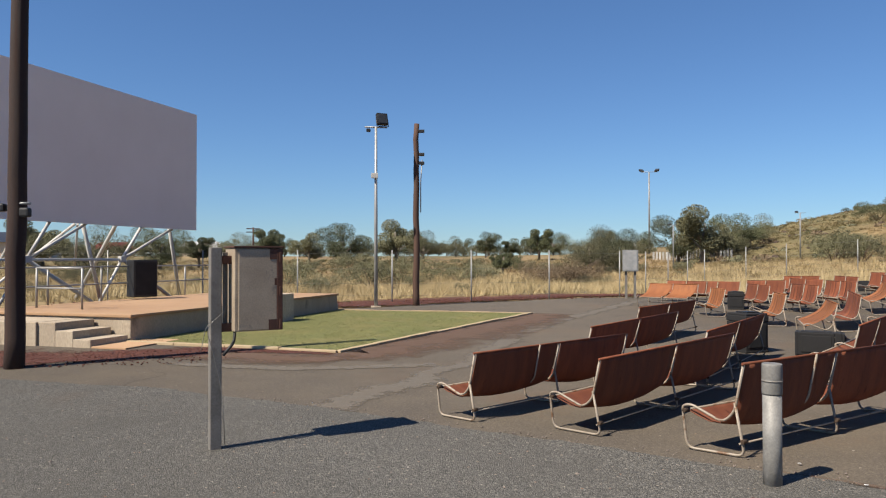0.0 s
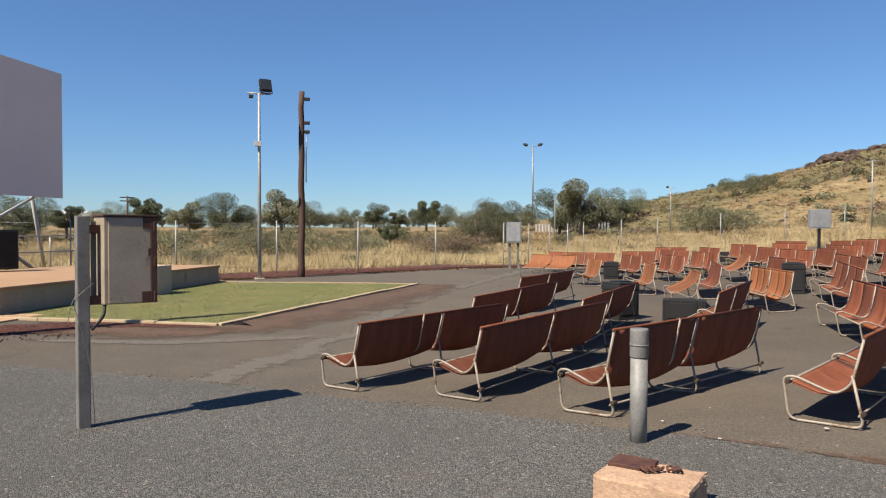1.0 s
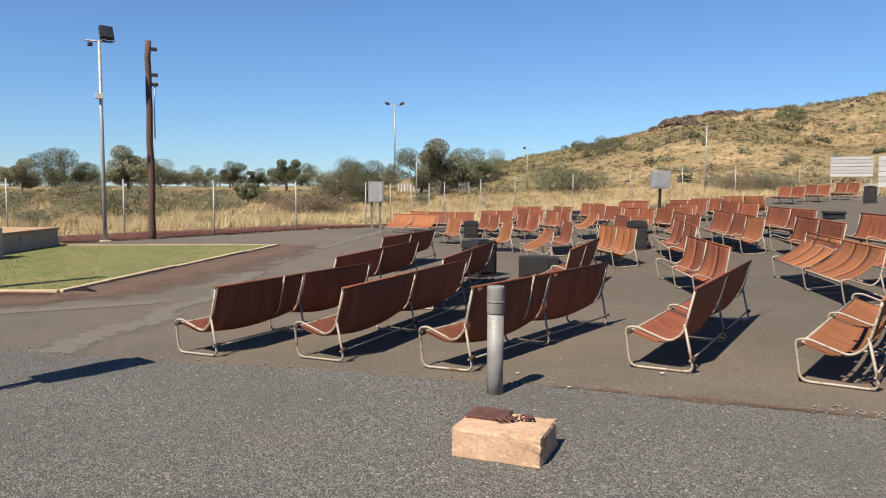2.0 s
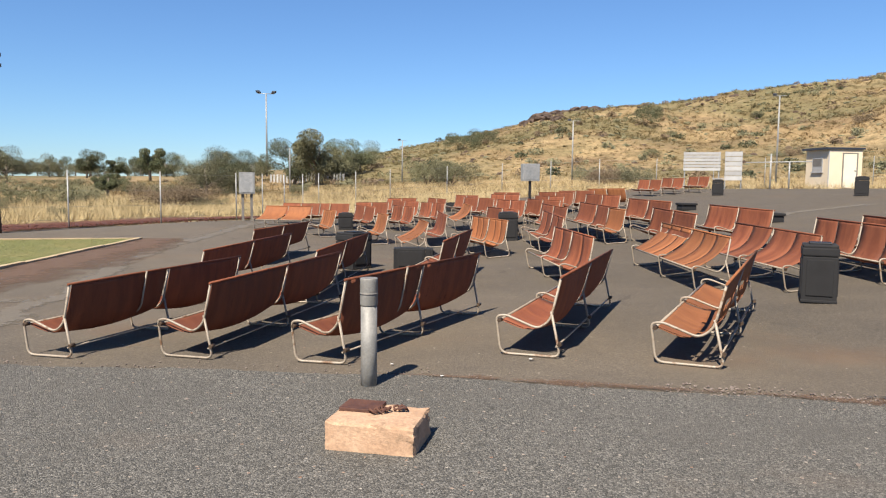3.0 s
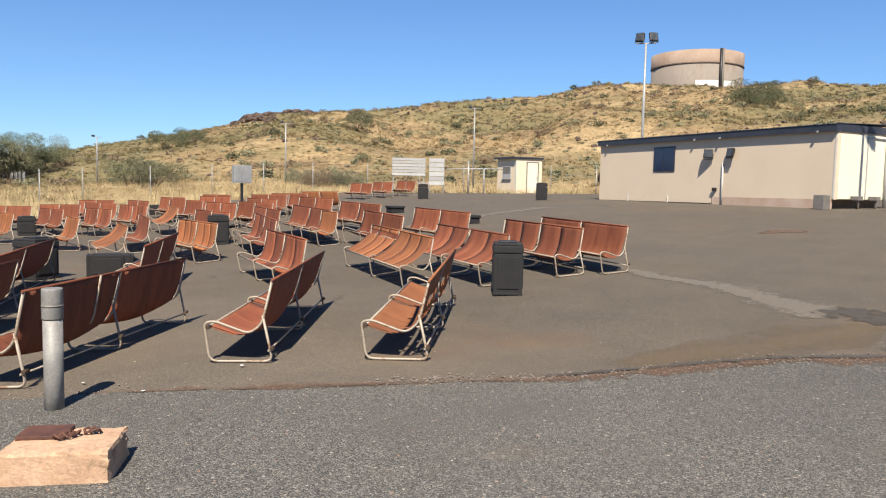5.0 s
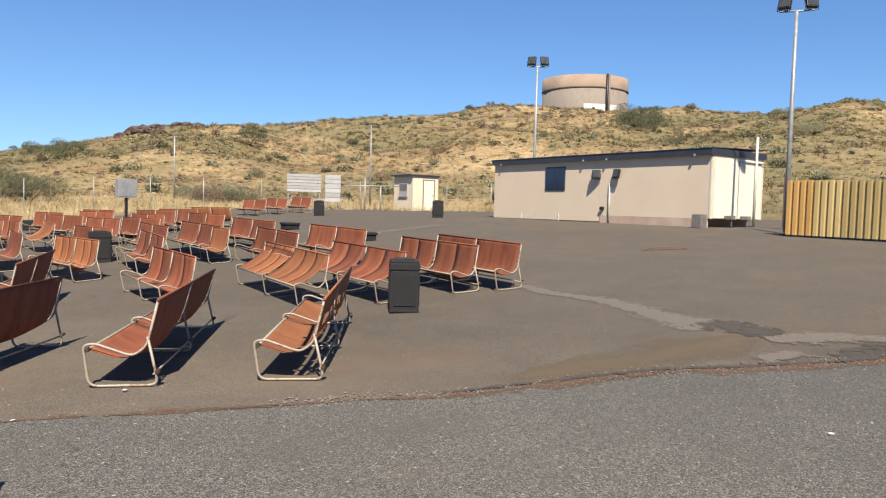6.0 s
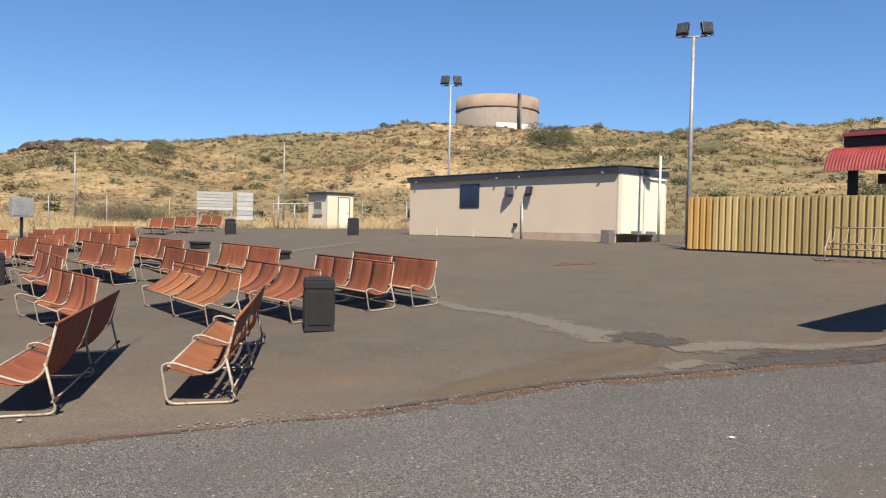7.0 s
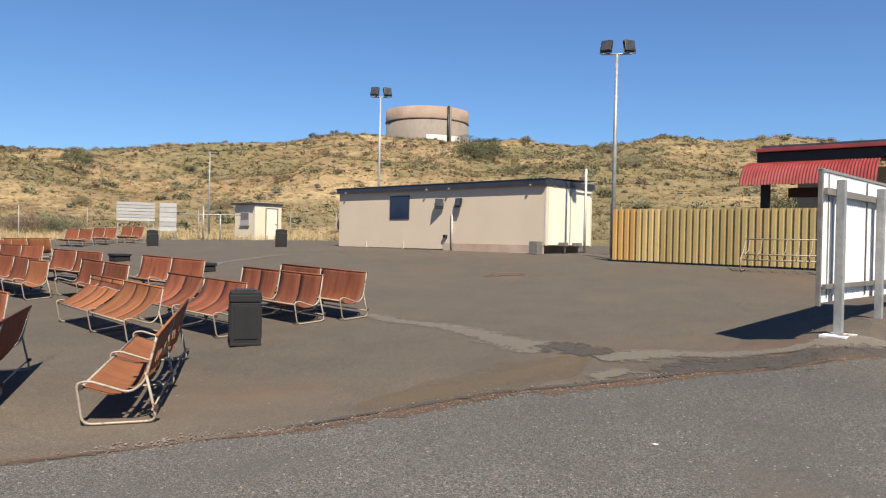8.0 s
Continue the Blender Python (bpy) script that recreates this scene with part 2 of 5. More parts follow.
M_wood_red = mat("brown_pole_wood", (0.10, 0.052, 0.036), (0.17, 0.09, 0.062), 3, 60, 0.85, 0.6, 0.008, grain=0.5, stretch=(6, 6, 0.35))
M_screen = mat("grey_screen_sheet", (0.76, 0.70, 0.67), (0.82, 0.76, 0.73), 0.5, 30, 0.8, 0.05, 0.001, grain=0.06, vary=0.0, tint=0.92)
M_black = mat("black_steel", (0.010, 0.010, 0.012), (0.022, 0.022, 0.024), 5, 60, 0.55, 0.2, 0.001, grain=0.3)
M_bin = mat("black_plastic", (0.007, 0.007, 0.009), (0.015, 0.015, 0.017), 4, 90, 0.85, 0.25, 0.001, grain=0.35, stain=(0.03, 0.028, 0.026), stain_scale=5, stain_from=0.62)
M_bright = mat("bright_white_sheet", (0.80, 0.80, 0.79), (0.86, 0.86, 0.85), 2, 60, 0.55, 0.1, 0.001, grain=0.08, vary=0.0, tint=0.78)
M_board = mat("grey_white_board", (0.42, 0.42, 0.42), (0.52, 0.52, 0.51), 2, 60, 0.6, 0.12, 0.001, grain=0.15)
M_white = mat("white_paint", (0.66, 0.65, 0.62), (0.78, 0.77, 0.74), 2, 60, 0.6, 0.12, 0.001, grain=0.12)
M_cream = mat("cream_wall", (0.67, 0.55, 0.415), (0.71, 0.59, 0.445), 0.9, 40, 0.65, 0.1, 0.002, grain=0.08, vary=0.0, stain=(0.60, 0.49, 0.37), stain_scale=0.7, stain_from=0.62, tint=0.76)
M_creamdoor = mat("pale_door", (0.72, 0.67, 0.52), (0.78, 0.73, 0.58), 1, 40, 0.6, 0.1, 0.002, grain=0.1, vary=0.04, tint=0.86)
M_shed = mat("warm_cream_wall", (0.80, 0.665, 0.48), (0.86, 0.73, 0.54), 1.1, 40, 0.65, 0.1, 0.002, grain=0.08, vary=0.0, stain=(0.72, 0.62, 0.47), stain_scale=0.9, stain_from=0.62, tint=0.72)
M_skirt = mat("dusty_plinth", (0.52, 0.36, 0.26), (0.66, 0.52, 0.42), 1.2, 40, 0.85, 0.2, 0.003, grain=0.2, vary=0.0)
M_navy = mat("dark_fascia", (0.030, 0.036, 0.052), (0.050, 0.056, 0.075), 2, 50, 0.45, 0.1, 0.001, grain=0.2)
M_yellow = mat("mustard_sheet", (0.34, 0.25, 0.10), (0.42, 0.315, 0.135), 1.2, 50, 0.6, 0.15, 0.002, grain=0.2, stain=(0.30, 0.20, 0.07), stain_scale=1.6, stretch=(1, 1, 0.3), tint=0.88)
M_ochre = mat("ochre_sheet", (0.40, 0.235, 0.07), (0.50, 0.30, 0.095), 1.2, 50, 0.6, 0.15, 0.002, grain=0.2, stretch=(1, 1, 0.3), tint=0.78)
M_redroof = mat("red_sheet", (0.19, 0.026, 0.026), (0.26, 0.042, 0.04), 1.5, 50, 0.45, 0.1, 0.001, grain=0.2, tint=0.85)
M_leaf = mat("grey_green_leaf", (0.12, 0.12, 0.062), (0.21, 0.20, 0.105), 0.8, 30, 0.85, 0.0, grain=0.3, vary=0.3, tint=0.8)
M_leaf_dark = mat("dark_leaf", (0.07, 0.082, 0.038), (0.135, 0.145, 0.068), 0.8, 30, 0.85, 0.0, grain=0.3, vary=0.3, tint=0.8)
M_shrub = mat("dusty_shrub", (0.20, 0.20, 0.11), (0.33, 0.31, 0.18), 1.2, 30, 0.85, 0.0, grain=0.3, vary=0.3)
M_twig = mat("brown_twig", (0.20, 0.145, 0.09), (0.31, 0.225, 0.14), 2, 40, 0.9, 0.0, grain=0.4, vary=0.2)
M_bark = mat("pale_bark", (0.20, 0.16, 0.12), (0.34, 0.29, 0.23), 3, 30, 0.9, 0.5, 0.01, grain=0.4)
M_straw = mat("straw_grass", (0.44, 0.34, 0.17), (0.60, 0.48, 0.27), 0.3, 6, 0.9, 0.0, grain=0.3, tint=0.88)
M_rock = mat("dark_red_rock", (0.085, 0.056, 0.042), (0.17, 0.115, 0.085), 0.8, 10, 0.9, 0.6, 0.05, grain=0.45)
M_tank = mat("tank_concrete", (0.25, 0.21, 0.175), (0.32, 0.275, 0.23), 0.12, 3, 0.85, 0.2, 0.03, grain=0.15, stain=(0.26, 0.20, 0.155), stain_scale=0.12, stretch=(1, 1, 0.3))
M_tankrim = mat("rust_stained_rim", (0.33, 0.235, 0.17), (0.42, 0.315, 0.24), 0.3, 3, 0.85, 0.2, 0.02, grain=0.2)
M_bollard = mat("dull_grey_steel", (0.21, 0.205, 0.19), (0.30, 0.29, 0.27), 6, 60, 0.62, 0.25, 0.001, metal=0.1, grain=0.3, stain=(0.36, 0.345, 0.32), stain_scale=7, stain_from=0.6, tint=0.8)
M_boxgrey = mat("grey_cabinet_paint", (0.36, 0.285, 0.205), (0.47, 0.38, 0.28), 5, 70, 0.65, 0.25, 0.002, grain=0.25, stain=(0.20, 0.17, 0.14), stain_scale=4, stain_from=0.58, tint=0.80)
M_lens = mat("lamp_glass", (0.05, 0.055, 0.06), (0.09, 0.095, 0.10), 5, 40, 0.2, 0.0, grain=0.1)
M_wire = mat("wire", (0.22, 0.22, 0.21), (0.32, 0.31, 0.30), 5, 60, 0.5, 0.0, metal=0.5)
M_sign = mat("red_sign", (0.40, 0.05, 0.04), (0.5, 0.07, 0.05), 4, 50, 0.5, 0.0, grain=0.1)
M_glass, gn, gl, gb = nodes_of("dark_window_glass")
gb.inputs["Base Color"].default_value, gb.inputs["Roughness"].default_value, gb.inputs["IOR"].default_value = (0.012, 0.018, 0.045, 1), 0.08, 1.5


# ---- building blocks ----
def mesh_of(bm, name, material, smooth=False):
    me = bpy.data.meshes.new(name)
    bm.normal_update()
    if smooth:
        for f in bm.faces:
            f.smooth = True
    bm.to_mesh(me)
    bm.free()
    me.materials.append(material)
    return me


def part(name, bm, material, parent=None, label="", smooth=False):
    ob = new(name, mesh_of(bm, name, material, smooth) if isinstance(bm, bmesh.types.BMesh) else bm)
    ob.parent = parent
    if label:
        tagged(ob, label)
    return ob


def thing(name, m, label, category, group="", kind=""):
    ob = new(name)
    ob.matrix_world = m
    return tagged(ob, label, category, group, kind)


def arrays(name, verts, faces, material, smooth=False):
    me = bpy.data.meshes.new(name)
    me.from_pydata([tuple(v) for v in verts], [], [tuple(f) for f in faces])
    me.update()
    if smooth:
        me.polygons.foreach_set("use_smooth", [True] * len(me.polygons))
    me.materials.append(material)
    return me


def box(bm, lo, hi, bevel=0.0, m=None):
    c = [(a + b) / 2 for a, b in zip(lo, hi)]
    s = [abs(b - a) for a, b in zip(lo, hi)]
    got = bmesh.ops.create_cube(bm, size=1, matrix=(m or Matrix()) @ Matrix.Translation(c) @ Matrix.Diagonal((*s, 1)))
    if bevel:
        edges = list({e for v in got["verts"] for e in v.link_edges})
        bmesh.ops.bevel(bm, geom=edges, offset=bevel, segments=2, affect="EDGES", profile=0.6)
    return bm


def boxes(*items, bevel=0.0, m=None):
    bm = bmesh.new()
    for lo, hi in items:
        box(bm, lo, hi, bevel, m)
    return bm


def rod(bm, pts, radius, sides=8, taper=None, closed=False):
    """A round tube swept along points."""
    pts = [Vector(p) for p in pts]
    rings, up = [], None
    for i, p in enumerate(pts):
        a = pts[max(0, i - 1)]
        b = pts[min(len(pts) - 1, i + 1)]
        d = (b - a).normalized()
        if up is None:
            up = d.orthogonal().normalized()
        up = (up - d * up.dot(d)).normalized()
        side = d.cross(up)
        r = radius if taper is None else radius * taper[i]
        rings.append([bm.verts.new(p + (up * math.cos(k * math.tau / sides) + side * math.sin(k * math.tau / sides)) * r) for k in range(sides)])
    for a, b in zip(rings, rings[1:]):
        for k in range(sides):
            bm.faces.new((a[k], a[(k + 1) % sides], b[(k + 1) % sides], b[k])).smooth = True
    bm.faces.new(rings[0][::-1])
    bm.faces.new(rings[-1])
    return bm


def rounded(pts, radius, steps=4):
    """A path with its corners turned into arcs."""
    pts = [Vector(p) for p in pts]
    out = [pts[0]]
    for a, b, c in zip(pts, pts[1:], pts[2:]):
        u, v = (a - b), (c - b)
        r = min(radius, u.length * 0.45, v.length * 0.45)
        s, e = b + u.normalized() * r, b + v.normalized() * r
        for i in range(steps + 1):
            t = i / steps
            out.append(s * (1 - t) ** 2 + b * 2 * t * (1 - t) + e * t ** 2)
    return out + [pts[-1]]


def sm(a, b, x):
    u = min(1.0, max(0.0, (x - a) / (b - a)))
    return u * u * (3 - 2 * u)


def lerp_table(table, x):
    for (a, va), (b, vb) in zip(table, table[1:]):
        if x <= b:
            return va + (vb - va) * max(0.0, (x - a) / (b - a))
    return table[-1][1]


# ---- the lie of the land ----
def site(x, y):
    """The paved ground: level by the seats, then rising to the back."""
    u = x - 0.15 * y
    # a low mound under the hoarding
    k = max(0.0, min(1.0, ((x - 10.19) * 0.903 - (y + 1.65) * 0.429) / 6))
    d = math.hypot(x - 10.19 - 5.42 * k, y + 1.65 + 2.57 * k)
    return 0.29 * math.exp(-((d / 0.85) ** 2)) + 0.066 * max(0.0, min(u, 25) - 6) + 0.02 * max(0.0, min(u, 40) - 25)


CREST = [(-180, 0.2), (0, 0.2), (9, 0.3), (18, 0.95), (22.6, 1.9), (25.7, 2.6), (31, 3.45), (36.4, 4.8), (38, 5.2), (42, 5.5), (46.5, 5.85), (52, 6.2),
         (55, 6.6), (58.5, 7.2), (61.7, 7.85), (66, 7.7), (72, 7.4), (86, 7.4), (92.5, 6.9), (110, 6.0), (140, 3.0), (180, 0.2)]
FAR = [(-60, 23.0), (-8, 23.2), (-3.3, 23.7), (0.3, 26.7), (5.4, 30.0), (9, 31.0), (14, 30.5), (20, 32.5), (27, 34), (33, 34), (39, 31), (46, 24), (60, 20)]

START = [(-180, 36), (15, 36), (30, 46), (40, 54), (65, 54), (80, 42), (180, 40)]  # where the slope begins, by bearing


def land(x, y):
    r, az = math.hypot(x, y), math.degrees(math.atan2(x, y))
    e = lerp_table(CREST, az)
    base = site(x, y) - 0.05
    r0 = lerp_table(START, az)
    if r < r0:
        return base
    top = 1.6 + 170 * math.tan(radians(e))
    low = min(1.5, site(x * r0 / r, y * r0 / r) - 0.05)
    t = min(1.0, (r - r0) / (170 - r0))
    s = 0.62 * sm(0, 1, t) + 0.38 * t if e > 1 else sm(0, 1, t)
    z = low + (top - low) * s
    hill = sm(0.8, 4, e) * sm(0.1, 0.4, t) * (1 - 0.75 * sm(0.8, 1, t))
    z += hill * (3.4 * noise.fractal(Vector((x * 0.026, y * 0.026, 0)), 1.0, 2.0, 4) + 0.5 * noise.noise(Vector((x * 0.16, y * 0.16, 3))))
    return z


def on_land(az, r):
    x, y = r * math.sin(radians(az)), r * math.cos(radians(az))
    return x, y, land(x, y)


def sheet(name, inside, outside, count, rows, lift, material, label, category="ground"):
    """A strip of ground between two edges, each a function of 0..1 that gives x, y; it follows the lie of the site."""
    verts, faces = [], []
    for i in range(count + 1):
        a, b = inside(i / count), outside(i / count)
        for j in range(rows + 1):
            x, y = (a[k] + (b[k] - a[k]) * j / rows for k in (0, 1))
            verts.append((x, y, site(x, y) + lift))
    for i in range(count):
        for j in range(rows):
            k = i * (rows + 1) + j
            faces.append((k, k + rows + 1, k + rows + 2, k + 1))
    ob = new(name, arrays(name, verts, faces, material))
    if sum(p.normal.z for p in ob.data.polygons) < 0:
        ob.data.flip_normals()
    return tagged(ob, label, category, kind="structure")

# ---- ground ----
def build_land():
    rings = [0.4 * 1.055 ** i for i in range(60)]
    r = rings[-1]
    while r < 60:
        r += 0.8
        rings.append(r)
    while r < 185:
        r += 1.6
        rings.append(r)
    while r < 3000:
        r *= 1.12
        rings.append(r)
    azs = [-180 + 4 * i for i in range(36)] + [-36 + 0.6 * i for i in range(231)] + [102.6 + 3.87 * i for i in range(20)]
    verts, faces = [(0, 0, -0.05)], []
    for r in rings:
        for a in azs:
            verts.append(on_land(a, r))
    n = len(azs)
    for k in range(n):
        faces.append((0, 1 + (k + 1) % n, 1 + k))
    for i in range(len(rings) - 1):
        for k in range(n):
            a, b = 1 + i * n + k, 1 + i * n + (k + 1) % n
            faces.append((a, b, b + n, a + n))
    ob = new("ground", arrays("ground", verts, faces, M_land, True))
    if sum(p.normal.z for p in ob.data.polygons) < 0:
        ob.data.flip_normals()
    tagged(ob, "dry straw-coloured grassland rising to a stony hill", "ground", kind="structure")


build_land()


def jag(t, k, size):
    return size * noise.fractal(Vector((t * k, k, 1.7)), 1.0, 2.0, 4)


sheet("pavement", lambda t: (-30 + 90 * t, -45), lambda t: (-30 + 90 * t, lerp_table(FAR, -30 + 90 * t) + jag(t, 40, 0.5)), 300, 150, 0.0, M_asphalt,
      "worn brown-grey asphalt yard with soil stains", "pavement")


def along(s, n):
    return 0.818 * s + 0.575 * n, -0.575 * s + 0.818 * n


SEAM = [(-22, 2.5), (-10.5, 4.69), (-8, 5.5), (-5.7, 5.76), (-3, 5.88), (-1, 5.98), (0.4, 5.82), (2.7, 5.66), (3.7, 5.74), (4.9, 5.56), (6.1, 5.29), (7.56, 4.79), (8.93, 3.9), (12, 1.3), (22, -8)]


def seam(s):
    return lerp_table(SEAM, s) + 0.07 * noise.fractal(Vector((s * 0.9, 0, 5)), 1.0, 2.0, 5) + 0.045 * noise.noise(Vector((s * 6, 0, 2))) + 0.025 * noise.noise(Vector((s * 17, 0, 4)))


sheet("road", lambda t: along(-22 + 44 * t, -24), lambda t: along(-22 + 44 * t, seam(-22 + 44 * t)), 900, 46, 0.012, M_chip,
      "coarse blue-grey chip-seal road surface", "road")


def strip(name, pts, widths, lift, material, label, wobble=0.12, steps=14):
    """A patch of paving laid along a bent line, with an uneven edge."""
    pts = [Vector((*p, 0)) for p in pts]
    fine = []
    for i in range(len(pts) - 1):
        for k in range(steps):
            u = k / steps
            fine.append((pts[i].lerp(pts[i + 1], u), widths[i] + (widths[i + 1] - widths[i]) * u))
    fine.append((pts[-1], widths[-1]))
    left, right = [], []
    for i, (p, w) in enumerate(fine):
        d = (fine[min(i + 1, len(fine) - 1)][0] - fine[max(i - 1, 0)][0]).normalized()
        nrm = Vector((-d.y, d.x, 0))
        left.append(p + nrm * (w / 2 + wobble * noise.fractal(p * 0.8 + Vector((9, 0, 0)), 1.0, 2.0, 4)))
        right.append(p - nrm * (w / 2 + wobble * noise.fractal(p * 0.8, 1.0, 2.0, 4)))
    n = len(fine) - 1
    ob = sheet(name, lambda t: left[round(t * n)], lambda t: right[round(t * n)], n, 8, lift, material, label, "pavement")
    edge = ob.data.attributes.new("edge", "FLOAT", "POINT")  # 0 along the middle, 1 at the rim
    edge.data.foreach_set("value", [max(abs(j / 4 - 1), 1 - min(i, n - i) / 5) for i in range(n + 1) for j in range(9)])
    return ob


strip("asphalt_patch", [(-1.3, 7.9), (-0.6, 9.1), (0.4, 11.6), (2.05, 17.2), (5.6, 24.4), (8.2, 29.5)], [0.5, 0.5, 0.45, 0.6, 0.65, 0.65], 0.006, M_patch, "pale strip of patched asphalt over a trench", 0.3, 30)
strip("asphalt_patch", [(-4.4, 11.4), (-2.2, 10.8), (0.2, 11.2)], [0.3, 0.5, 0.4], 0.007, M_patch, "thin pale strip of worn asphalt", 0.08)
strip("asphalt_patch", [(11.6, 5.6), (10.9, 3.6), (10.15, 2.65), (9.6, 1.75)], [0.4, 0.65, 1.0, 1.25], 0.006, M_patch, "pale strip of patched asphalt over a trench", 0.22, 30)
strip("asphalt_patch", [(9.95, 2.0), (9.7, 1.4), (9.5, 1.0)], [0.6, 0.85, 0.6], 0.009, M_dark_patch, "dark new asphalt patch", 0.1)
strip("asphalt_patch", [(9.25, 1.15), (9.55, 0.7), (9.85, 0.0), (9.75, -1.0), (10.2, -2.3)], [0.5, 0.8, 0.5, 0.4, 0.4], 0.013, M_patch, "pale strip of patched asphalt beside the road", 0.2, 24)
strip("asphalt_patch", [(8.15, 1.15), (8.85, 0.72)], [0.4, 0.5], 0.013, M_patch, "pale patch of worn asphalt beside the road")
strip("line_marking", [(17.8, 13.7), (20.3, 14.6), (23.6, 14.4), (25.4, 12.6)], [0.5, 0.6, 0.6, 0.4], 0.005, M_patch, "faint pale line worn across the asphalt", 0.04)
strip("soil_patch", [(17.9, 5.1), (18.5, 4.9), (18.9, 4.3)], [0.3, 0.7, 0.3], 0.006, M_soil, "small patch of loose red soil on asphalt", 0.2)
strip("red_gravel_bed", [(-16, 11.8), (-9, 11.6), (-5.6, 12.2), (-3.6, 13.2), (-1.6, 12.3)], [4.2, 3.6, 2.2, 1.4, 0.1], 0.014, M_red, "bed of broken dark red gravel beside the stage", 0.25)
strip("red_gravel_bed", [(-14, 26.2), (-3.2, 26.2), (0.6, 29.0), (5.0, 32.2), (9.5, 33.0)], [4.8, 4.6, 4.2, 3.4, 1.6], 0.018, M_red, "bed of broken dark red gravel along the wire fence", 0.25)

M_seam = ground_mat("seam_soil", (0.12, 0.075, 0.05), (0.29, 0.18, 0.12), 70, (0.19, 0.12, 0.078), 1.4, None, bump=0.8, depth=0.008, fade=2.2, fade_scale=1.5, specks=0.16, cover=0.65, broken=4.5, bias=0.15)
M_tan = ground_mat("tan_dust", (0.155, 0.115, 0.072), (0.25, 0.19, 0.125), 70, (0.20, 0.15, 0.09), 1.4, None, bump=0.4, depth=0.004, fade=1.0, fade_scale=1.2, cover=0.6)


def by_seam(a, b, off, count=14):
    return [along(a + (b - a) * i / (count - 1), seam(a + (b - a) * i / (count - 1)) + off) for i in range(count)]


strip("soil_patch", by_seam(-1.5, 9.0, 0.06), [0.10, 0.14, 0.16, 0.18, 0.22, 0.30, 0.38, 0.42, 0.45, 0.42, 0.36, 0.3, 0.25, 0.2], 0.016, M_seam, "red soil washed along the road seam", 0.10, 10)
strip("asphalt_patch", by_seam(2.6, 8.6, 0.17), [0.03, 0.06, 0.08, 0.12, 0.14, 0.16, 0.16, 0.14, 0.12, 0.10, 0.12, 0.2, 0.3, 0.3], 0.019, M_dark_patch, "dark broken asphalt edge along the road", 0.05, 10)
strip("soil_patch", [(6.3, 3.0), (7.4, 2.3), (8.6, 1.6), (9.3, 1.3)], [0.3, 0.9, 1.0, 0.4], 0.0045, M_tan, "tan dust spread over the asphalt", 0.25, 20)
strip("asphalt_patch", [(8.75, 0.45), (9.25, -0.3), (9.45, -1.2), (9.75, -2.4)], [0.5, 1.0, 0.8, 0.6], 0.010, M_dark_patch, "dark triangle of broken asphalt beside the road", 0.12, 20)

# lawn in front of the stage
LAWN = [(-6.05, 14.2), (-1.8, 12.63), (2.55, 21.48), (-3.3, 22.9)]
sheet("lawn", lambda t: (LAWN[0][0] + (LAWN[3][0] - LAWN[0][0]) * t, LAWN[0][1] + (LAWN[3][1] - LAWN[0][1]) * t),
      lambda t: (LAWN[1][0] + (LAWN[2][0] - LAWN[1][0]) * t, LAWN[1][1] + (LAWN[2][1] - LAWN[1][1]) * t), 30, 16, 0.022, M_lawn, "short dry green lawn in front of the stage", "lawn")


def kerb(a, b):
    a, b = Vector((*a, 0)), Vector((*b, 0))
    d = (b - a).normalized()
    n = Vector((-d.y, d.x, 0)) * 0.055
    L = (b - a).length
    bm = bmesh.new()
    count = max(2, round(L / 1.2))
    for i in range(count):
        m = Matrix.Translation(a + d * L * (i + 0.5) / count) @ Matrix.Rotation(math.atan2(d.y, d.x), 4, "Z")
        box(bm, (-L / count / 2 + 0.004, -0.06, -0.05), (L / count / 2 - 0.004, 0.06, 0.045 + 0.006 * (i % 3)), 0.012, m)
    tagged(part("kerb", bm, M_kerb), "pale ochre concrete kerb edging the lawn", "kerb", kind="structure")


kerb(LAWN[0], LAWN[1])
kerb(LAWN[1], LAWN[2])
kerb(LAWN[2], LAWN[3])

# ---- stage, screen ----
SA, SB = Vector((-6.03, 14.29, 0)), Vector((-3.28, 22.95, 0))
sd = (SB - SA).normalized()
sn = Vector((-sd.y, sd.x, 0))  # away from the seats
STAGE = Matrix(((sd.x, sn.x, 0, SA.x), (sd.y, sn.y, 0, SA.y), (0, 0, 1, 0), (0, 0, 0, 1)))
stage = thing("stage", STAGE, "low concrete stage with an ochre deck", "stage")
SL, SD, SH = (SB - SA).length, 4.05, 0.53
part("stage_base", boxes(((0, 0, -0.3), (SL, SD, SH - 0.06)), bevel=0.01), M_conc, stage, "stained grey concrete wall")
part("deck", boxes(((-0.04, -0.04, SH - 0.06), (SL + 0.02, SD + 0.02, SH)), bevel=0.015), M_stage, stage, "ochre concrete deck")
for i in range(3):
    part("step", boxes(((-1.0, 0.02 + 0.40 * i, -0.05), (-0.045, 0.418 + 0.40 * i, 0.145 * (i + 1))), bevel=0.012), M_conc, stage, "concrete step")
part("step_wall", boxes(((-1.05, 1.222, -0.1), (-0.045, 3.9, 0.44)), bevel=0.015), M_conc, stage, "pale concrete side block")
bm = bmesh.new()
rod(bm, [(-1.12, 2.3, 0), (-1.14, 2.3, 0.45)], 0.04)
part("pipe", bm, M_white, stage, "short white pipe stub")
tagged(part("pad", boxes(((-1.0, -0.75, -0.05), (0.5, -0.0, 0.03)), bevel=0.01, m=STAGE), M_stage), "ochre concrete pad at the foot of the steps", "pad", kind="structure")
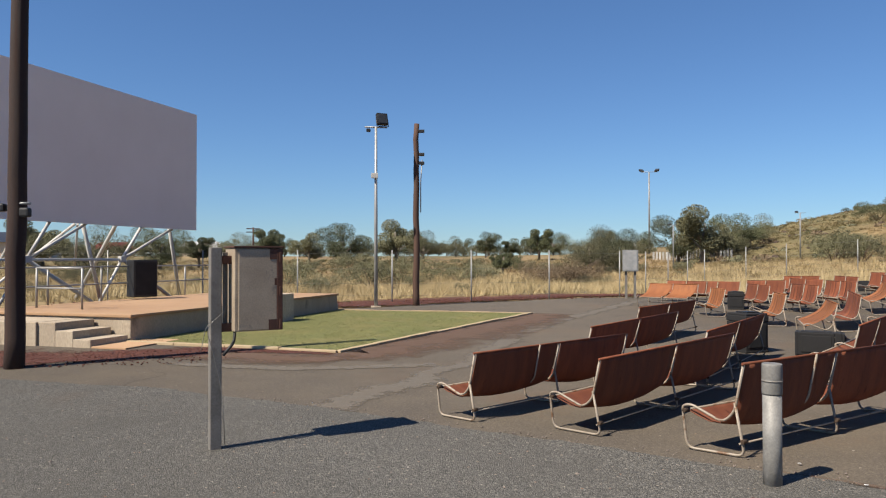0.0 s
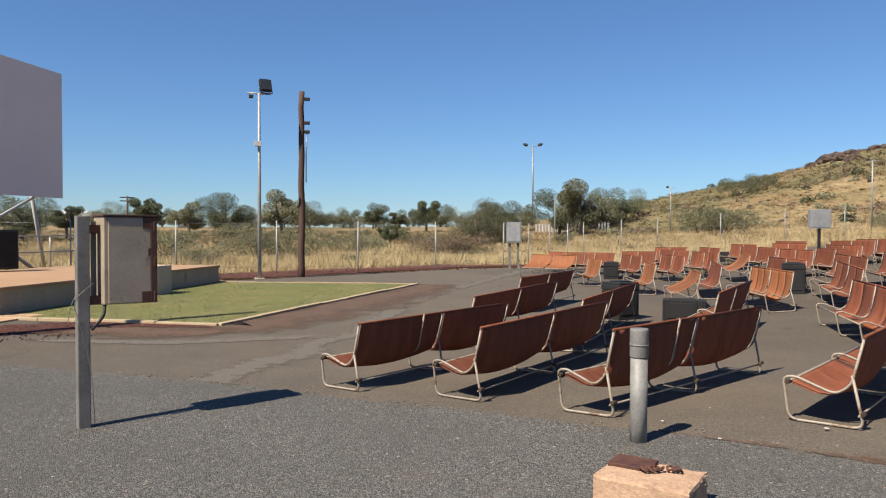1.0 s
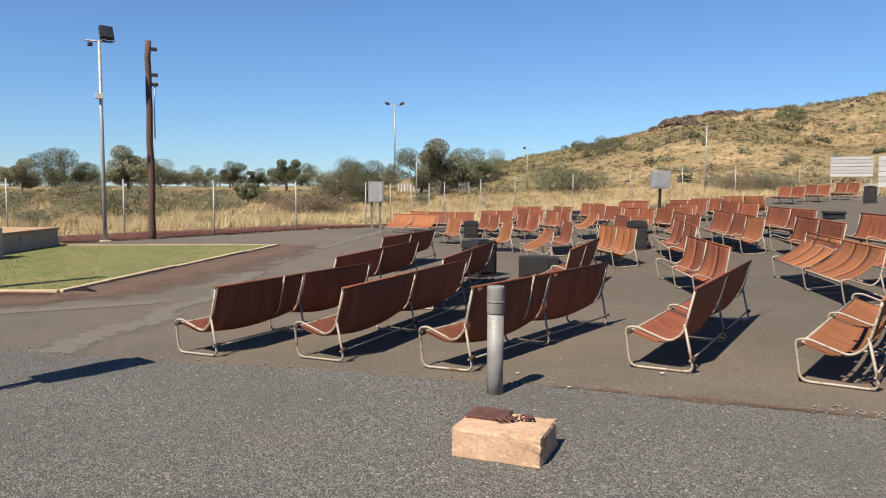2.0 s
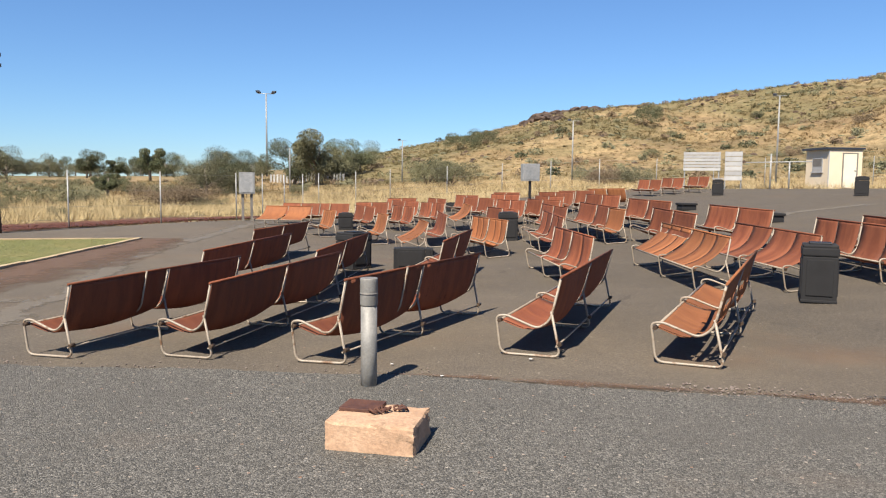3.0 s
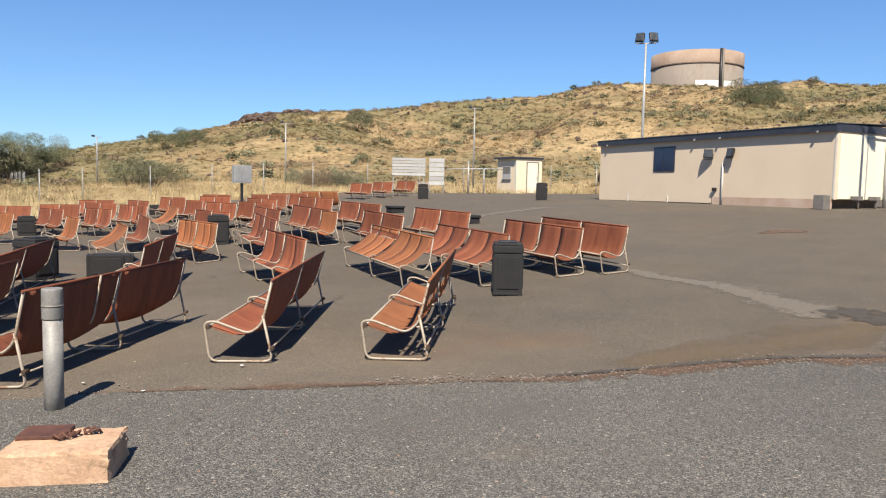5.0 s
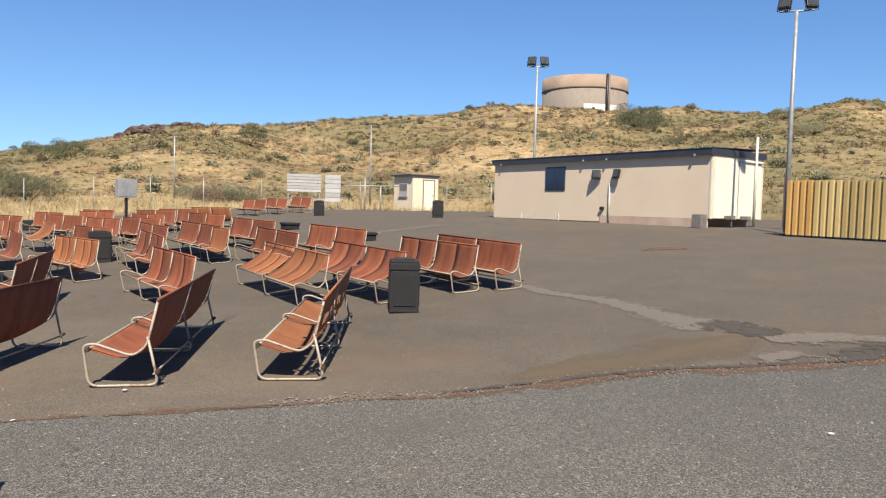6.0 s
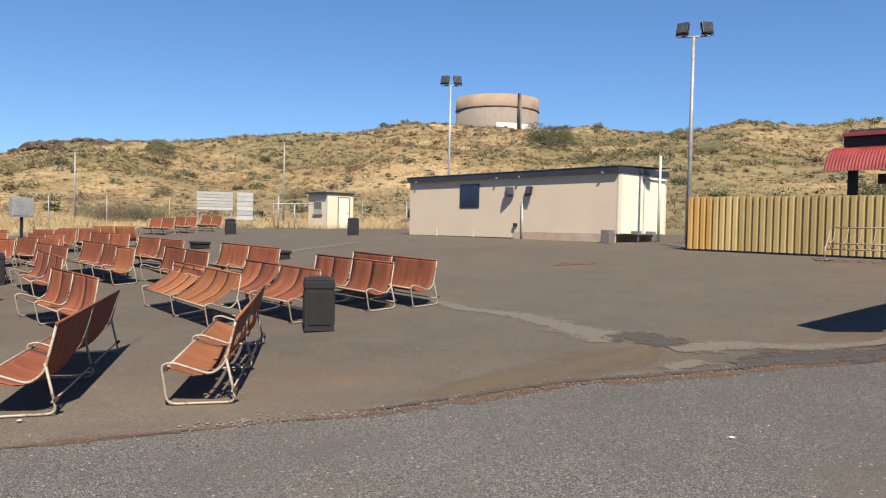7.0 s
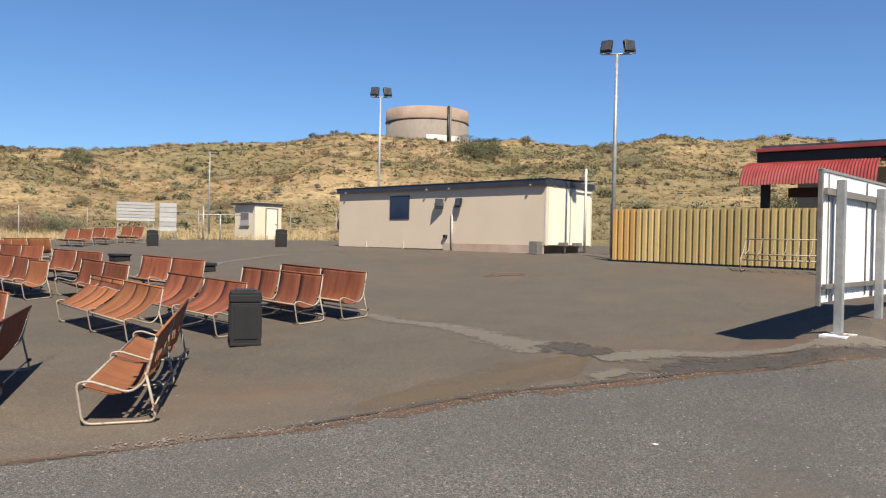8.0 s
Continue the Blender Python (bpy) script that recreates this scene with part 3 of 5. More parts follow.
part("pier", boxes(((4.55, -0.62, -0.1), (5.25, -0.045, 0.72)), bevel=0.02), M_conc, stage, "square concrete pier against the stage")
for k, (a, b, z) in enumerate(((SL, SL + 0.45, 0.34), (SL + 0.45, SL + 0.9, 0.17))):
    part("end_step", boxes(((a + 0.022, 0.4, 0), (b, 1.6, z)), bevel=0.01), M_conc, stage, "concrete step")


def stage_rail(points, label):
    rail = thing("handrail", STAGE, label, "handrail")
    for x, y in points:
        bm = bmesh.new()
        rod(bm, [(x, y, SH), (x, y, SH + 0.88)], 0.024)
        part("post", bm, M_galv, rail)
    for z in (0.44, 0.88):
        bm = bmesh.new()
        rod(bm, [(*p, SH + z) for p in points], 0.02)
        part("rail", bm, M_galv, rail)
    return rail


stage_rail([(0.93 + 0.11 * i, 2.05 + 1.35 * i) for i in range(2)], "galvanised pipe handrail by the stage steps")
stage_rail([(0.2 + 1.68 * i, SD - 0.1) for i in range(6)], "galvanised pipe handrail along the back of the stage")

CORNER = Vector((-9.64, 28.9, 0))
wd = Vector((-1.72, -5.69, 0)).normalized()
wn_ = Vector((wd.y, -wd.x, 0))
if wn_.x > 0:
    wn_ = -wn_
SCREEN = Matrix(((wd.x, wn_.x, 0, CORNER.x), (wd.y, wn_.y, 0, CORNER.y), (0, 0, 1, 0), (0, 0, 0, 1)))
screen = thing("cinema_screen", SCREEN, "large grey outdoor cinema screen on a white steel truss", "cinema screen")
part("screen_sheet", boxes(((0, 0, 2.72), (17.5, 0.10, 7.25)), bevel=0.01), M_screen, screen, "blank grey screen surface in shade")
for z in (2.9, 5.0, 7.1):
    part("back_beam", boxes(((0.05, 0.102, z - 0.06), (17.4, 0.22, z + 0.06))), M_galv, screen)


def truss(name, a, b, r=0.05):
    bm = bmesh.new()
    rod(bm, [a, b], r)
    part(name, bm, M_white, screen, "white painted steel tube")


for i in range(4):
    a, n, u = 1.26 + 4.3 * i, 3.77 + 3.95 * i, 2.98 + 4.05 * i
    for p, q, r in (((u, 0.16, 2.74), (n, 0.30, 1.60), 0.05), ((a, 0.16, 2.74), (n, 0.30, 1.60), 0.05), ((n, 0.30, 1.60), (n - 3.0, 0.40, 0.02), 0.065), ((n, 0.30, 1.60), (n + 1.05, 0.40, 0.02), 0.045),
                    ((a, 0.30, 2.74), (a - 1.75, 1.10, 0.02), 0.065), ((a + 4.3, 0.50, 2.74), (n + 0.1, 2.2, 1.3), 0.04), ((a + 4.3, 0.60, 2.74), (a + 6.6, 2.6, 0.02), 0.045)):
        truss("strut", p, q, r)
    part("node_plate", boxes(((n - 0.12, 0.22, 1.50), (n + 0.12, 0.38, 1.70)), bevel=0.02), M_white, screen)
    truss("back_leg", (a, 0.22, 6.8), (a, 4.6, 0.02), 0.075)
truss("tie", (3.77, 0.30, 1.585), (17.4, 0.30, 1.585), 0.045)

spk = thing("loudspeaker", STAGE @ pose(4.75, SD - 0.36, SH, 0, 0, -25), "black boxed loudspeaker standing on the stage", "loudspeaker")
part("cabinet", boxes(((-0.33, -0.22, 0.06), (0.33, 0.22, 1.05)), bevel=0.03), M_black, spk)
part("grille", boxes(((-0.28, -0.235, 0.12), (0.28, -0.222, 0.99)), bevel=0.004), M_bin, spk)
spk2 = copy_thing(spk, STAGE @ pose(-2.6, SD + 0.2, 0.0))


# ---- hut, shed ----
HC = Vector((25.69, 5.14, 0))
e1, e2 = Vector((0.395, 0.919, 0)), Vector((0.919, -0.395, 0))
HUT = Matrix(((e1.x, e2.x, 0, HC.x), (e1.y, e2.y, 0, HC.y), (0, 0, 1, 1.27), (0, 0, 0, 1)))
hut = thing("portable_building", HUT, "long cream portable site building with a flat dark-edged roof", "building")
HL, HW = 11.3, 3.0
part("wall", boxes(((0, 0, 0.28), (4.9, HW, 2.45)), ((4.904, 0, 0.05), (HL, HW, 2.45))), M_cream, hut, "smooth cream wall panel")
part("plinth", boxes(((0.55, 0.05, -0.3), (HL - 0.05, HW - 0.05, 0.3))), M_skirt, hut, "dusty pinkish base skirt")
part("plinth_panel", boxes(((0.1, -0.02, -0.1), (4.85, 0.048, 0.275))), M_skirt, hut, "pale base board")
bm = boxes(((-0.045, -0.14, 2.40), (HL + 0.05, -0.10, 2.60)), ((-0.045, -0.10, 2.40), (-0.005, HW + 0.1, 2.62)))
part("fascia", bm, M_navy, hut, "dark blue-grey roof fascia")
nv, fv = [], []
cnt = 150
for i in range(cnt + 1):
    x = -0.06 + (HL + 0.13) * i / cnt
    z = 0.012 * math.cos(i * math.pi)
    nv += [(x, -0.16, 2.63 + z), (x, HW + 0.15, 2.75 + z)]
fv = [(2 * i, 2 * i + 2, 2 * i + 3, 2 * i + 1) for i in range(cnt)]
ob = part("roof", arrays("roof", nv, fv, M_navy), None, hut, "corrugated dark steel roof")
sol = ob.modifiers.new("thick", "SOLIDIFY")
sol.thickness = 0.02
ob = part("window", boxes(((6.80, -0.03, 1.24), (7.95, 0.02, 2.22)), bevel=0.006), M_navy, hut, "dark sliding window")
part("pane", boxes(((6.85, -0.037, 1.29), (7.355, -0.031, 2.17))), M_glass, ob)
part("pane", boxes(((7.395, -0.037, 1.29), (7.90, -0.031, 2.17))), M_glass, ob)
bm = boxes(((0.02, -0.012, 0.3), (0.06, -0.002, 2.4)))
part("cover_strip", bm, M_white, hut)
part("cover_strip", boxes(((4.42, -0.012, 0.1), (4.46, -0.002, 1.5))), M_white, hut)
bm = bmesh.new()
rod(bm, [(4.38, -0.05, 0.0), (4.38, -0.05, 1.5)], 0.03)
part("drainpipe", bm, M_white, hut, "white plastic downpipe")
part("meter_box", boxes(((4.65, -0.12, 0.5), (4.8, -0.002, 0.62)), bevel=0.02), M_bin, hut)
for x in (0.6, 4.5, 5.7, 10.7):
    part("downlight", boxes(((x - 0.04, -0.19, 2.36), (x + 0.04, -0.141, 2.44)), bevel=0.02), M_galv, hut)
for x in (9.4, 7.1):
    part("vent_pipe", boxes(((x + 0.02 - 0.012, -0.03, 0.02), (x + 0.032, -0.002, 0.3))), M_white, hut)
# end wall with double doors
for y0, y1 in ((0.12, 1.45), (1.50, 2.85)):
    d = part("door", boxes(((-0.035, y0, 0.30), (-0.002, y1, 2.32)), bevel=0.006), M_creamdoor, hut, "pale cream end door")
part("door_rail", boxes(((-0.06, 1.47, 0.3), (-0.036, 1.49, 2.3))), M_white, hut)
for y in (0.75, 1.65):
    bm = bmesh.new()
    rod(bm, rounded([(-0.30, y, -0.15), (-0.30, y, 0.32), (-0.05, y, 0.36)], 0.05), 0.035)
    box(bm, (-0.38, y - 0.1, 0.26), (-0.1, y + 0.12, 0.40), 0.02)
    part("waste_pipe", bm, M_postgrey, hut)
bm = bmesh.new()
rod(bm, [(-0.09, 2.4, -0.1), (-0.09, 2.4, 3.15)], 0.045)
rod(bm, [(-0.075, 1.5, 2.27), (-0.075, 2.95, 2.25)], 0.022)
part("riser_pipe", bm, M_white, hut, "white vertical pipe with a cross bar")
part("step_box", boxes(((0.05, -0.42, -0.05), (0.42, -0.1, 0.42)), bevel=0.03), M_postgrey, hut, "grey utility box")


def floodlamp(parent, m, k=1.0):
    h = boxes(((-0.24 * k, -0.09 * k, 0.0), (0.24 * k, 0.09 * k, 0.5 * k)), bevel=0.03 * k, m=m)
    ob = part("lamp_head", h, M_black, parent, "black floodlight head")
    part("lamp_glass", boxes(((-0.2 * k, -0.105 * k, 0.05 * k), (0.2 * k, -0.092 * k, 0.45 * k)), m=m), M_lens, ob)
    bm = bmesh.new()
    for s in (-1, 1):
        rod(bm, [m @ Vector((s * 0.26 * k, 0, 0.25 * k)), m @ Vector((s * 0.26 * k, 0.0, -0.06 * k)), m @ Vector((0, 0, -0.08 * k))], 0.02 * k, 6)
    part("bracket", bm, M_black, ob)


for x in (4.98, 4.0):
    floodlamp(hut, pose(x, -0.17, 1.70, -12, 0, -35 if x > 4.5 else 10), 0.66)

SC = Vector((40.2, 26.7, 1.48))
SHED = Matrix(((e1.x, e2.x, 0, SC.x), (e1.y, e2.y, 0, SC.y), (0, 0, 1, SC.z), (0, 0, 0, 1)))
shed = thing("ticket_hut", SHED, "small cream kiosk hut with a serving window", "hut")
part("wall", boxes(((0, 0, 0), (2.3, 2.0, 2.25))), M_shed, shed)
part("roof", boxes(((-0.10, -0.20, 2.254), (2.42, 2.1, 2.36)), bevel=0.01), M_navy, shed, "flat dark roof")
win = part("window", boxes(((0.62, -0.03, 0.95), (1.62, 0.01, 1.80)), bevel=0.005), M_board, shed)
part("pane", boxes(((0.70, -0.04, 1.30), (1.54, -0.031, 1.74))), M_postgrey, win)
part("drip_edge", boxes(((-0.11, -0.22, 2.24), (2.43, -0.202, 2.37))), M_navy, shed, "dark roof edge board")
part("counter", boxes(((0.57, -0.10, 0.90), (1.67, 0.0, 0.945))), M_board, shed)
part("corner_trim", boxes(((-0.02, -0.02, 0), (0.08, 0.0 - 0.003, 2.25))), M_white, shed)
dr = part("door", boxes(((-0.03, 0.85, 0.05), (-0.003, 1.65, 2.0)), bevel=0.005), M_creamdoor, shed, "pale door")
part("door_frame", boxes(((-0.05, 0.78, 0.0), (-0.003, 0.84, 2.06)), ((-0.05, 1.66, 0.0), (-0.003, 1.72, 2.06)), ((-0.05, 0.84, 2.01), (-0.003, 1.66, 2.06))), M_postgrey, shed)
part("handle", boxes(((-0.06, 1.52, 1.0), (-0.031, 1.6, 1.05))), M_black, dr)


# ---- corrugated fence, red-roofed building ----
FA, FB = Vector((23.2, 2.56, 0)), Vector((21.44, -2.99, 0))
fd = (FB - FA).normalized()
fn = Vector((-fd.y, fd.x, 0))
FL = 13.0


def sheet_fence(a, d, n, length, name):
    fence = thing(name, Matrix(((d.x, n.x, 0, a.x), (d.y, n.y, 0, a.y), (0, 0, 1, 0), (0, 0, 0, 1))), "mustard ribbed steel sheet fence", "fence")
    pw = 0.76
    k = 0
    while k * pw < length:
        verts, faces = [], []
        for rib in range(4):
            x = k * pw + rib * pw / 4
            for dx, dy in ((0.0, 0.0), (0.095, 0.0), (0.112, 0.045), (0.172, 0.045), (0.188, 0.0)):
                xx = x + dx
                z = site(*(a + d * xx).to_2d())
                verts += [(xx, dy, z + 0.06), (xx, dy, 1.11 + 1.60 - 0.004 * xx)]
        faces = [(2 * i, 2 * i + 2, 2 * i + 3, 2 * i + 1) for i in range(len(verts) // 2 - 1)]
        ob = part("fence_panel", arrays("fence_panel", verts, faces, M_yellow if k else M_ochre), None, fence)
        s = ob.modifiers.new("thick", "SOLIDIFY")
        s.thickness = 0.006
        k += 1
    for z in (0.35, 1.4):
        part("rail", boxes(((0, 0.062, 1.0 + z - 0.02), (k * pw, 0.10, 1.0 + z + 0.02))), M_galv, fence)
    return fence


sheet_fence(FA, fd, fn, FL, "sheet_fence")

RB = Matrix(((fd.x, fn.x, 0, 26.3), (fd.y, fn.y, 0, -1.47), (0, 0, 1, 1.38), (0, 0, 0, 1)))
red = thing("kiosk_building", RB, "kiosk building with a dark frame and curved red awning", "building")
part("post", boxes(((0.35, -0.1, -0.5), (0.6, 0.15, 3.0)), bevel=0.01), M_black, red, "dark steel post")
part("post", boxes(((6.6, -0.1, -0.5), (6.85, 0.15, 3.0)), bevel=0.01), M_black, red, "dark steel post")
part("beam", boxes(((0.25, -0.25, 3.0), (9.0, 0.3, 3.3)), bevel=0.01), M_black, red)
part("gutter", boxes(((0.25, -0.42, 3.302), (9.0, 4.0, 3.42)), bevel=0.01), M_redroof, red, "dark red gutter edge")
part("ridge", boxes(((0.3, 0.1, 3.422), (9.0, 3.8, 3.56)), bevel=0.01), M_navy, red, "dark roof edge")
part("back_wall", boxes(((0.9, 2.6, -0.5), (9.0, 2.8, 2.99))), M_cream, red)
part("serving_panel", boxes(((1.2, -0.2, 1.85), (8.0, -0.02, 2.15)), bevel=0.01), M_rust, red, "dark brown raised counter shutter")
nv, fv = [], []
ribs, seg = 84, 8
for i in range(ribs + 1):
    x = 3.75 * i / ribs
    off = 0.022 * (1 if i % 2 else -1)
    for j in range(seg + 1):
        t = j / seg * radians(62)
        nv.append((x, -0.28 - 1.25 * math.sin(t) * (1 + off), 2.95 - 1.45 * (1 - math.cos(t)) * (1 + off) + off))
fv = [(i * (seg + 1) + j, i * (seg + 1) + j + 1, (i + 1) * (seg + 1) + j + 1, (i + 1) * (seg + 1) + j) for i in range(ribs) for j in range(seg)]
ob = part("awning", arrays("awning", nv, fv, M_redroof), None, red, "curved red corrugated awning")
sol = ob.modifiers.new("thick", "SOLIDIFY")
sol.thickness = 0.012


strip("soil_patch", [(-2.0, 12.2), (-1.2, 12.5), (0.2, 15.6), (2.1, 19.4), (3.2, 21.6)], [1.2, 2.0, 2.6, 2.4, 1.6], 0.008, M_soil, "red soil washed along the lawn kerb", 0.35, 24)
strip("soil_patch", [(-4.6, 12.6), (-3.0, 12.2), (-1.6, 11.6)], [1.2, 1.8, 1.2], 0.010, M_soil, "red soil washed over the asphalt", 0.3, 24)

reel = part("hose_reel", rod(bmesh.new(), [(HL + 0.02, 0.35, 1.0), (HL + 0.22, 0.35, 1.0)], 0.30, 20), M_rust, hut, "dark red fire hose reel")
part("hub", rod(bmesh.new(), [(HL + 0.222, 0.35, 1.0), (HL + 0.26, 0.35, 1.0)], 0.1, 12), M_board, reel)

# ---- sling benches ----
SIDE = rounded([(0, 0.085, 0.42), (0, -0.005, 0.0), (0, 0.545, 0.0), (0, 0.59, 0.35), (0, 0.50, 0.365), (0, 0.20, 0.25), (0, 0.09, 0.34), (0, 0.0, 0.75)], 0.075, 4)
SLING = [(0.0, 0.735), (0.035, 0.60), (0.075, 0.46), (0.115, 0.355), (0.17, 0.27), (0.25, 0.235), (0.35, 0.24), (0.45, 0.27), (0.555, 0.312)]


def sling_cloth(x0, x1, sag, slits, taut, seed, torn=False, ragged=False):
    """One bay of canvas hung from the top rail to the front rail; slits cut it into strips."""
    rnd = random.Random(seed)
    made = []
    cuts = [x0 + (x1 - x0) * i / (slits + 1) for i in range(slits + 2)]
    for a, b in zip(cuts, cuts[1:]):
        gap = 0.009 if slits else 0.0
        a, b = a + gap, b - gap
        verts, faces = [], []
        drop = rnd.uniform(-0.5, 1.0) * 0.02 if slits else 0.0
        cols, base = (4 if slits else 24 if ragged else 9), len(verts)
        rows = []
        hang = [(u, w + (0.735 - (u / 0.555) ** 0.75 * 0.423 - w) * taut) for u, w in SLING]
        for i, (u, w) in enumerate(hang):
            for k in range(3 if i < len(SLING) - 1 else 1):
                t = k / 3
                nu, nw = hang[min(i + 1, len(hang) - 1)]
                rows.append((u + (nu - u) * t, w + (nw - w) * t))
        for j, (u, w) in enumerate(rows):
            f = j / (len(rows) - 1)
            for c in range(cols + 1):
                s = c / cols
                x = a + (b - a) * s
                mid = math.sin(math.pi * (x - x0) / (x1 - x0)) * math.sin(math.pi * f)
                dz = -(sag + drop) * mid + 0.006 * noise.noise(Vector((x * 6 + seed, f * 7, 0)))
                back = -(sag * 0.7) * mid * (1 - f)
                verts.append((x, u + back, w + dz * (0.35 + 0.65 * f)))
        for j in range(len(rows) - 1):
            for c in range(cols):
                if torn and 3 <= j <= 6 and c < cols:
                    continue
                if ragged and any(abs(j - r - 1.6 * noise.noise(Vector((c * 0.5 + seed, r, 0)))) < h for r, h in ((4, 0.6), (8, 0.9), (12, 0.8), (15, 0.6))) and noise.noise(Vector((c * 0.23 + seed, j * 0.2, 3))) > -0.22:
                    continue
                k = base + j * (cols + 1) + c
                faces.append((k, k + 1, k + cols + 2, k + cols + 1))
        made.append((verts, faces))
    return made


def bench(p, q, front=1, slits=0, sag=0.05, cloth=None, seed=0, label="", taut=0.0, bays=2, torn=False, ragged=False, extra=False, skew=0.0, tall=1.0, deep=0.97):
    """A row of slung canvas seats on bent steel side frames; p and q are the ends of its back rail on the ground."""
    p, q = Vector((*p, site(*p))), Vector((*q, site(*q)))
    ax = (q - p)
    L = ax.length
    ax.normalize()
    face = Vector((-ax.y, ax.x, 0))
    if face.dot(Vector((-0.93, 0.37, 0))) * front < 0:
        p, q, ax, face = q, p, -ax, -face
    c = (p + q) / 2
    probe = c + face * 0.5
    face.z = (site(probe.x, probe.y) - site(c.x, c.y)) / 0.5
    up = ax.cross(face).normalized()
    face = Matrix.Rotation(radians(skew), 3, up) @ up.cross(ax).normalized() * deep
    up = up * tall
    m = Matrix(((ax.x, face.x, up.x, p.x), (ax.y, face.y, up.y, p.y), (ax.z, face.z, up.z, p.z + 0.016), (0, 0, 0, 1)))
    ob = thing("sling_bench", pose(0, 0, 0), label or "rust canvas sling bench on cream bent steel tube frames", "bench", "sling benches facing the screen")
    ob.matrix_world = Matrix.Translation(m.translation) @ m.to_quaternion().to_matrix().to_4x4()
    rack_ = ob.matrix_world.inverted() @ m  # a bench pushed out of square
    xs = [L * i / bays for i in range(bays + 1)]
    for i, x in enumerate(xs):
        bm = bmesh.new()
        rod(bm, [(x, a.y, a.z) for a in SIDE], 0.0118, 8)
        fr = part("side_frame", bm, M_tube, ob)
        for u, w in ((0.555, 0.312), (0.0, 0.12)):
            bb = bmesh.new()
            rod(bb, [(x - 0.03, u, w), (x + 0.03, u, w)], 0.02, 6)
            part("bolt", bb, M_bolt, fr)
    for (u, w), nm in (((0.0, 0.742), "top_rail"), ((0.555, 0.312), "front_rail"), ((0.03, 0.10), "stretcher")):
        bm = bmesh.new()
        rod(bm, [(0.0 - 0.02, u, w), (L + 0.02, u, w)], 0.013 if nm != "stretcher" else 0.009, 6)
        part(nm, bm, M_tube if nm != "top_rail" else (cloth or M_canvas), ob)
    for i in range(bays):
        for v, f in sling_cloth(xs[i] + 0.03, xs[i + 1] - 0.03, sag * (1 + 0.5 * math.sin(seed + i)), slits, taut, seed * 7 + i, torn and i == bays - 1, ragged):
            cl = part("canvas", arrays("canvas", v, f, cloth or M_canvas, True), None, ob)
            s = cl.modifiers.new("thick", "SOLIDIFY")
            s.thickness, s.offset = 0.007, 0
    if extra:
        bm = bmesh.new()
        rod(bm, [(L * 0.36, a.y - 0.035, a.z) for a in SIDE[-12:]], 0.011, 6)
        part("back_strap", bm, M_tube, ob, "pale loose strap down the back")
    for o in ob.children_recursive:
        o.data.transform(rack_)
    return ob


NEAR = "rust canvas sling bench on cream tube frames, back in shade"
for i, (a, b, L) in enumerate((((0.31, 7.28), (2.26, 9.13), (0.89, 5, 0.84)), ((1.41, 6.68), (3.53, 8.99), (0.92, 0, 0.92)), ((2.41, 5.96), (4.75, 7.54), (1.0, 16, 0.86)), ((4.24, 5.30), (6.60, 7.27), (1.0, 4, 1.02)))):
    bench(a, b, sag=0.07, seed=i, label=NEAR, extra=i in (0, 2), tall=L[0], skew=L[1], deep=L[2])
bench((5.28, 4.33), (7.75, 5.98), sag=0.13, seed=5, ragged=True, skew=5, deep=1.06, cloth=M_canvas_tan, label="faded orange sling bench with torn sagging canvas")
for i, (a, b) in enumerate((((3.63, 13.68), (5.5, 16.1)), ((1.97, 9.83), (4.0, 12.6)), ((3.3, 9.25), (5.25, 12.1)), ((5.26, 9.36), (7.1, 11.6)))):
    bench(a, b, sag=0.06, seed=10 + i, label=NEAR, tall=0.92 if i < 3 else 1.0, skew=6)
MID = "rust canvas sling bench with slits in the canvas, in full sun"
for i, (a, b, kw) in enumerate((
        ((9.25, 15.04), (8.85, 12.95), dict(slits=2, cloth=M_canvas_tan)),
        ((8.55, 10.95), (7.70, 8.85), dict(slits=1)),
        ((11.12, 14.77), (9.9, 12.4), dict(slits=1)),
        ((13.60, 16.40), (12.45, 13.57), dict()),
        ((12.27, 13.68), (11.95, 12.75), dict(bays=1, cloth=M_canvas_tan)),
        ((15.15, 16.11), (14.3, 13.63), dict()),
        ((12.73, 12.68), (11.66, 10.41), dict()),
        ((13.84, 12.03), (12.9, 9.6), dict(sag=0.03)),
        ((10.01, 9.71), (8.75, 7.15), dict(slits=2, cloth=M_canvas_tan, taut=0.85, torn=True)),
        ((10.55, 8.57), (9.55, 6.3), dict(slits=1, taut=0.7)),
        ((11.86, 7.97), (10.86, 5.75), dict(slits=1, torn=False)),
        ((12.54, 7.57), (11.45, 5.25), dict(slits=0, sag=0.03)))):
    kw.setdefault("sag", 0.06)
    bench(a, b, seed=20 + i, label=MID, **kw)
FARL = "sun-faded rust canvas sling bench standing far back"
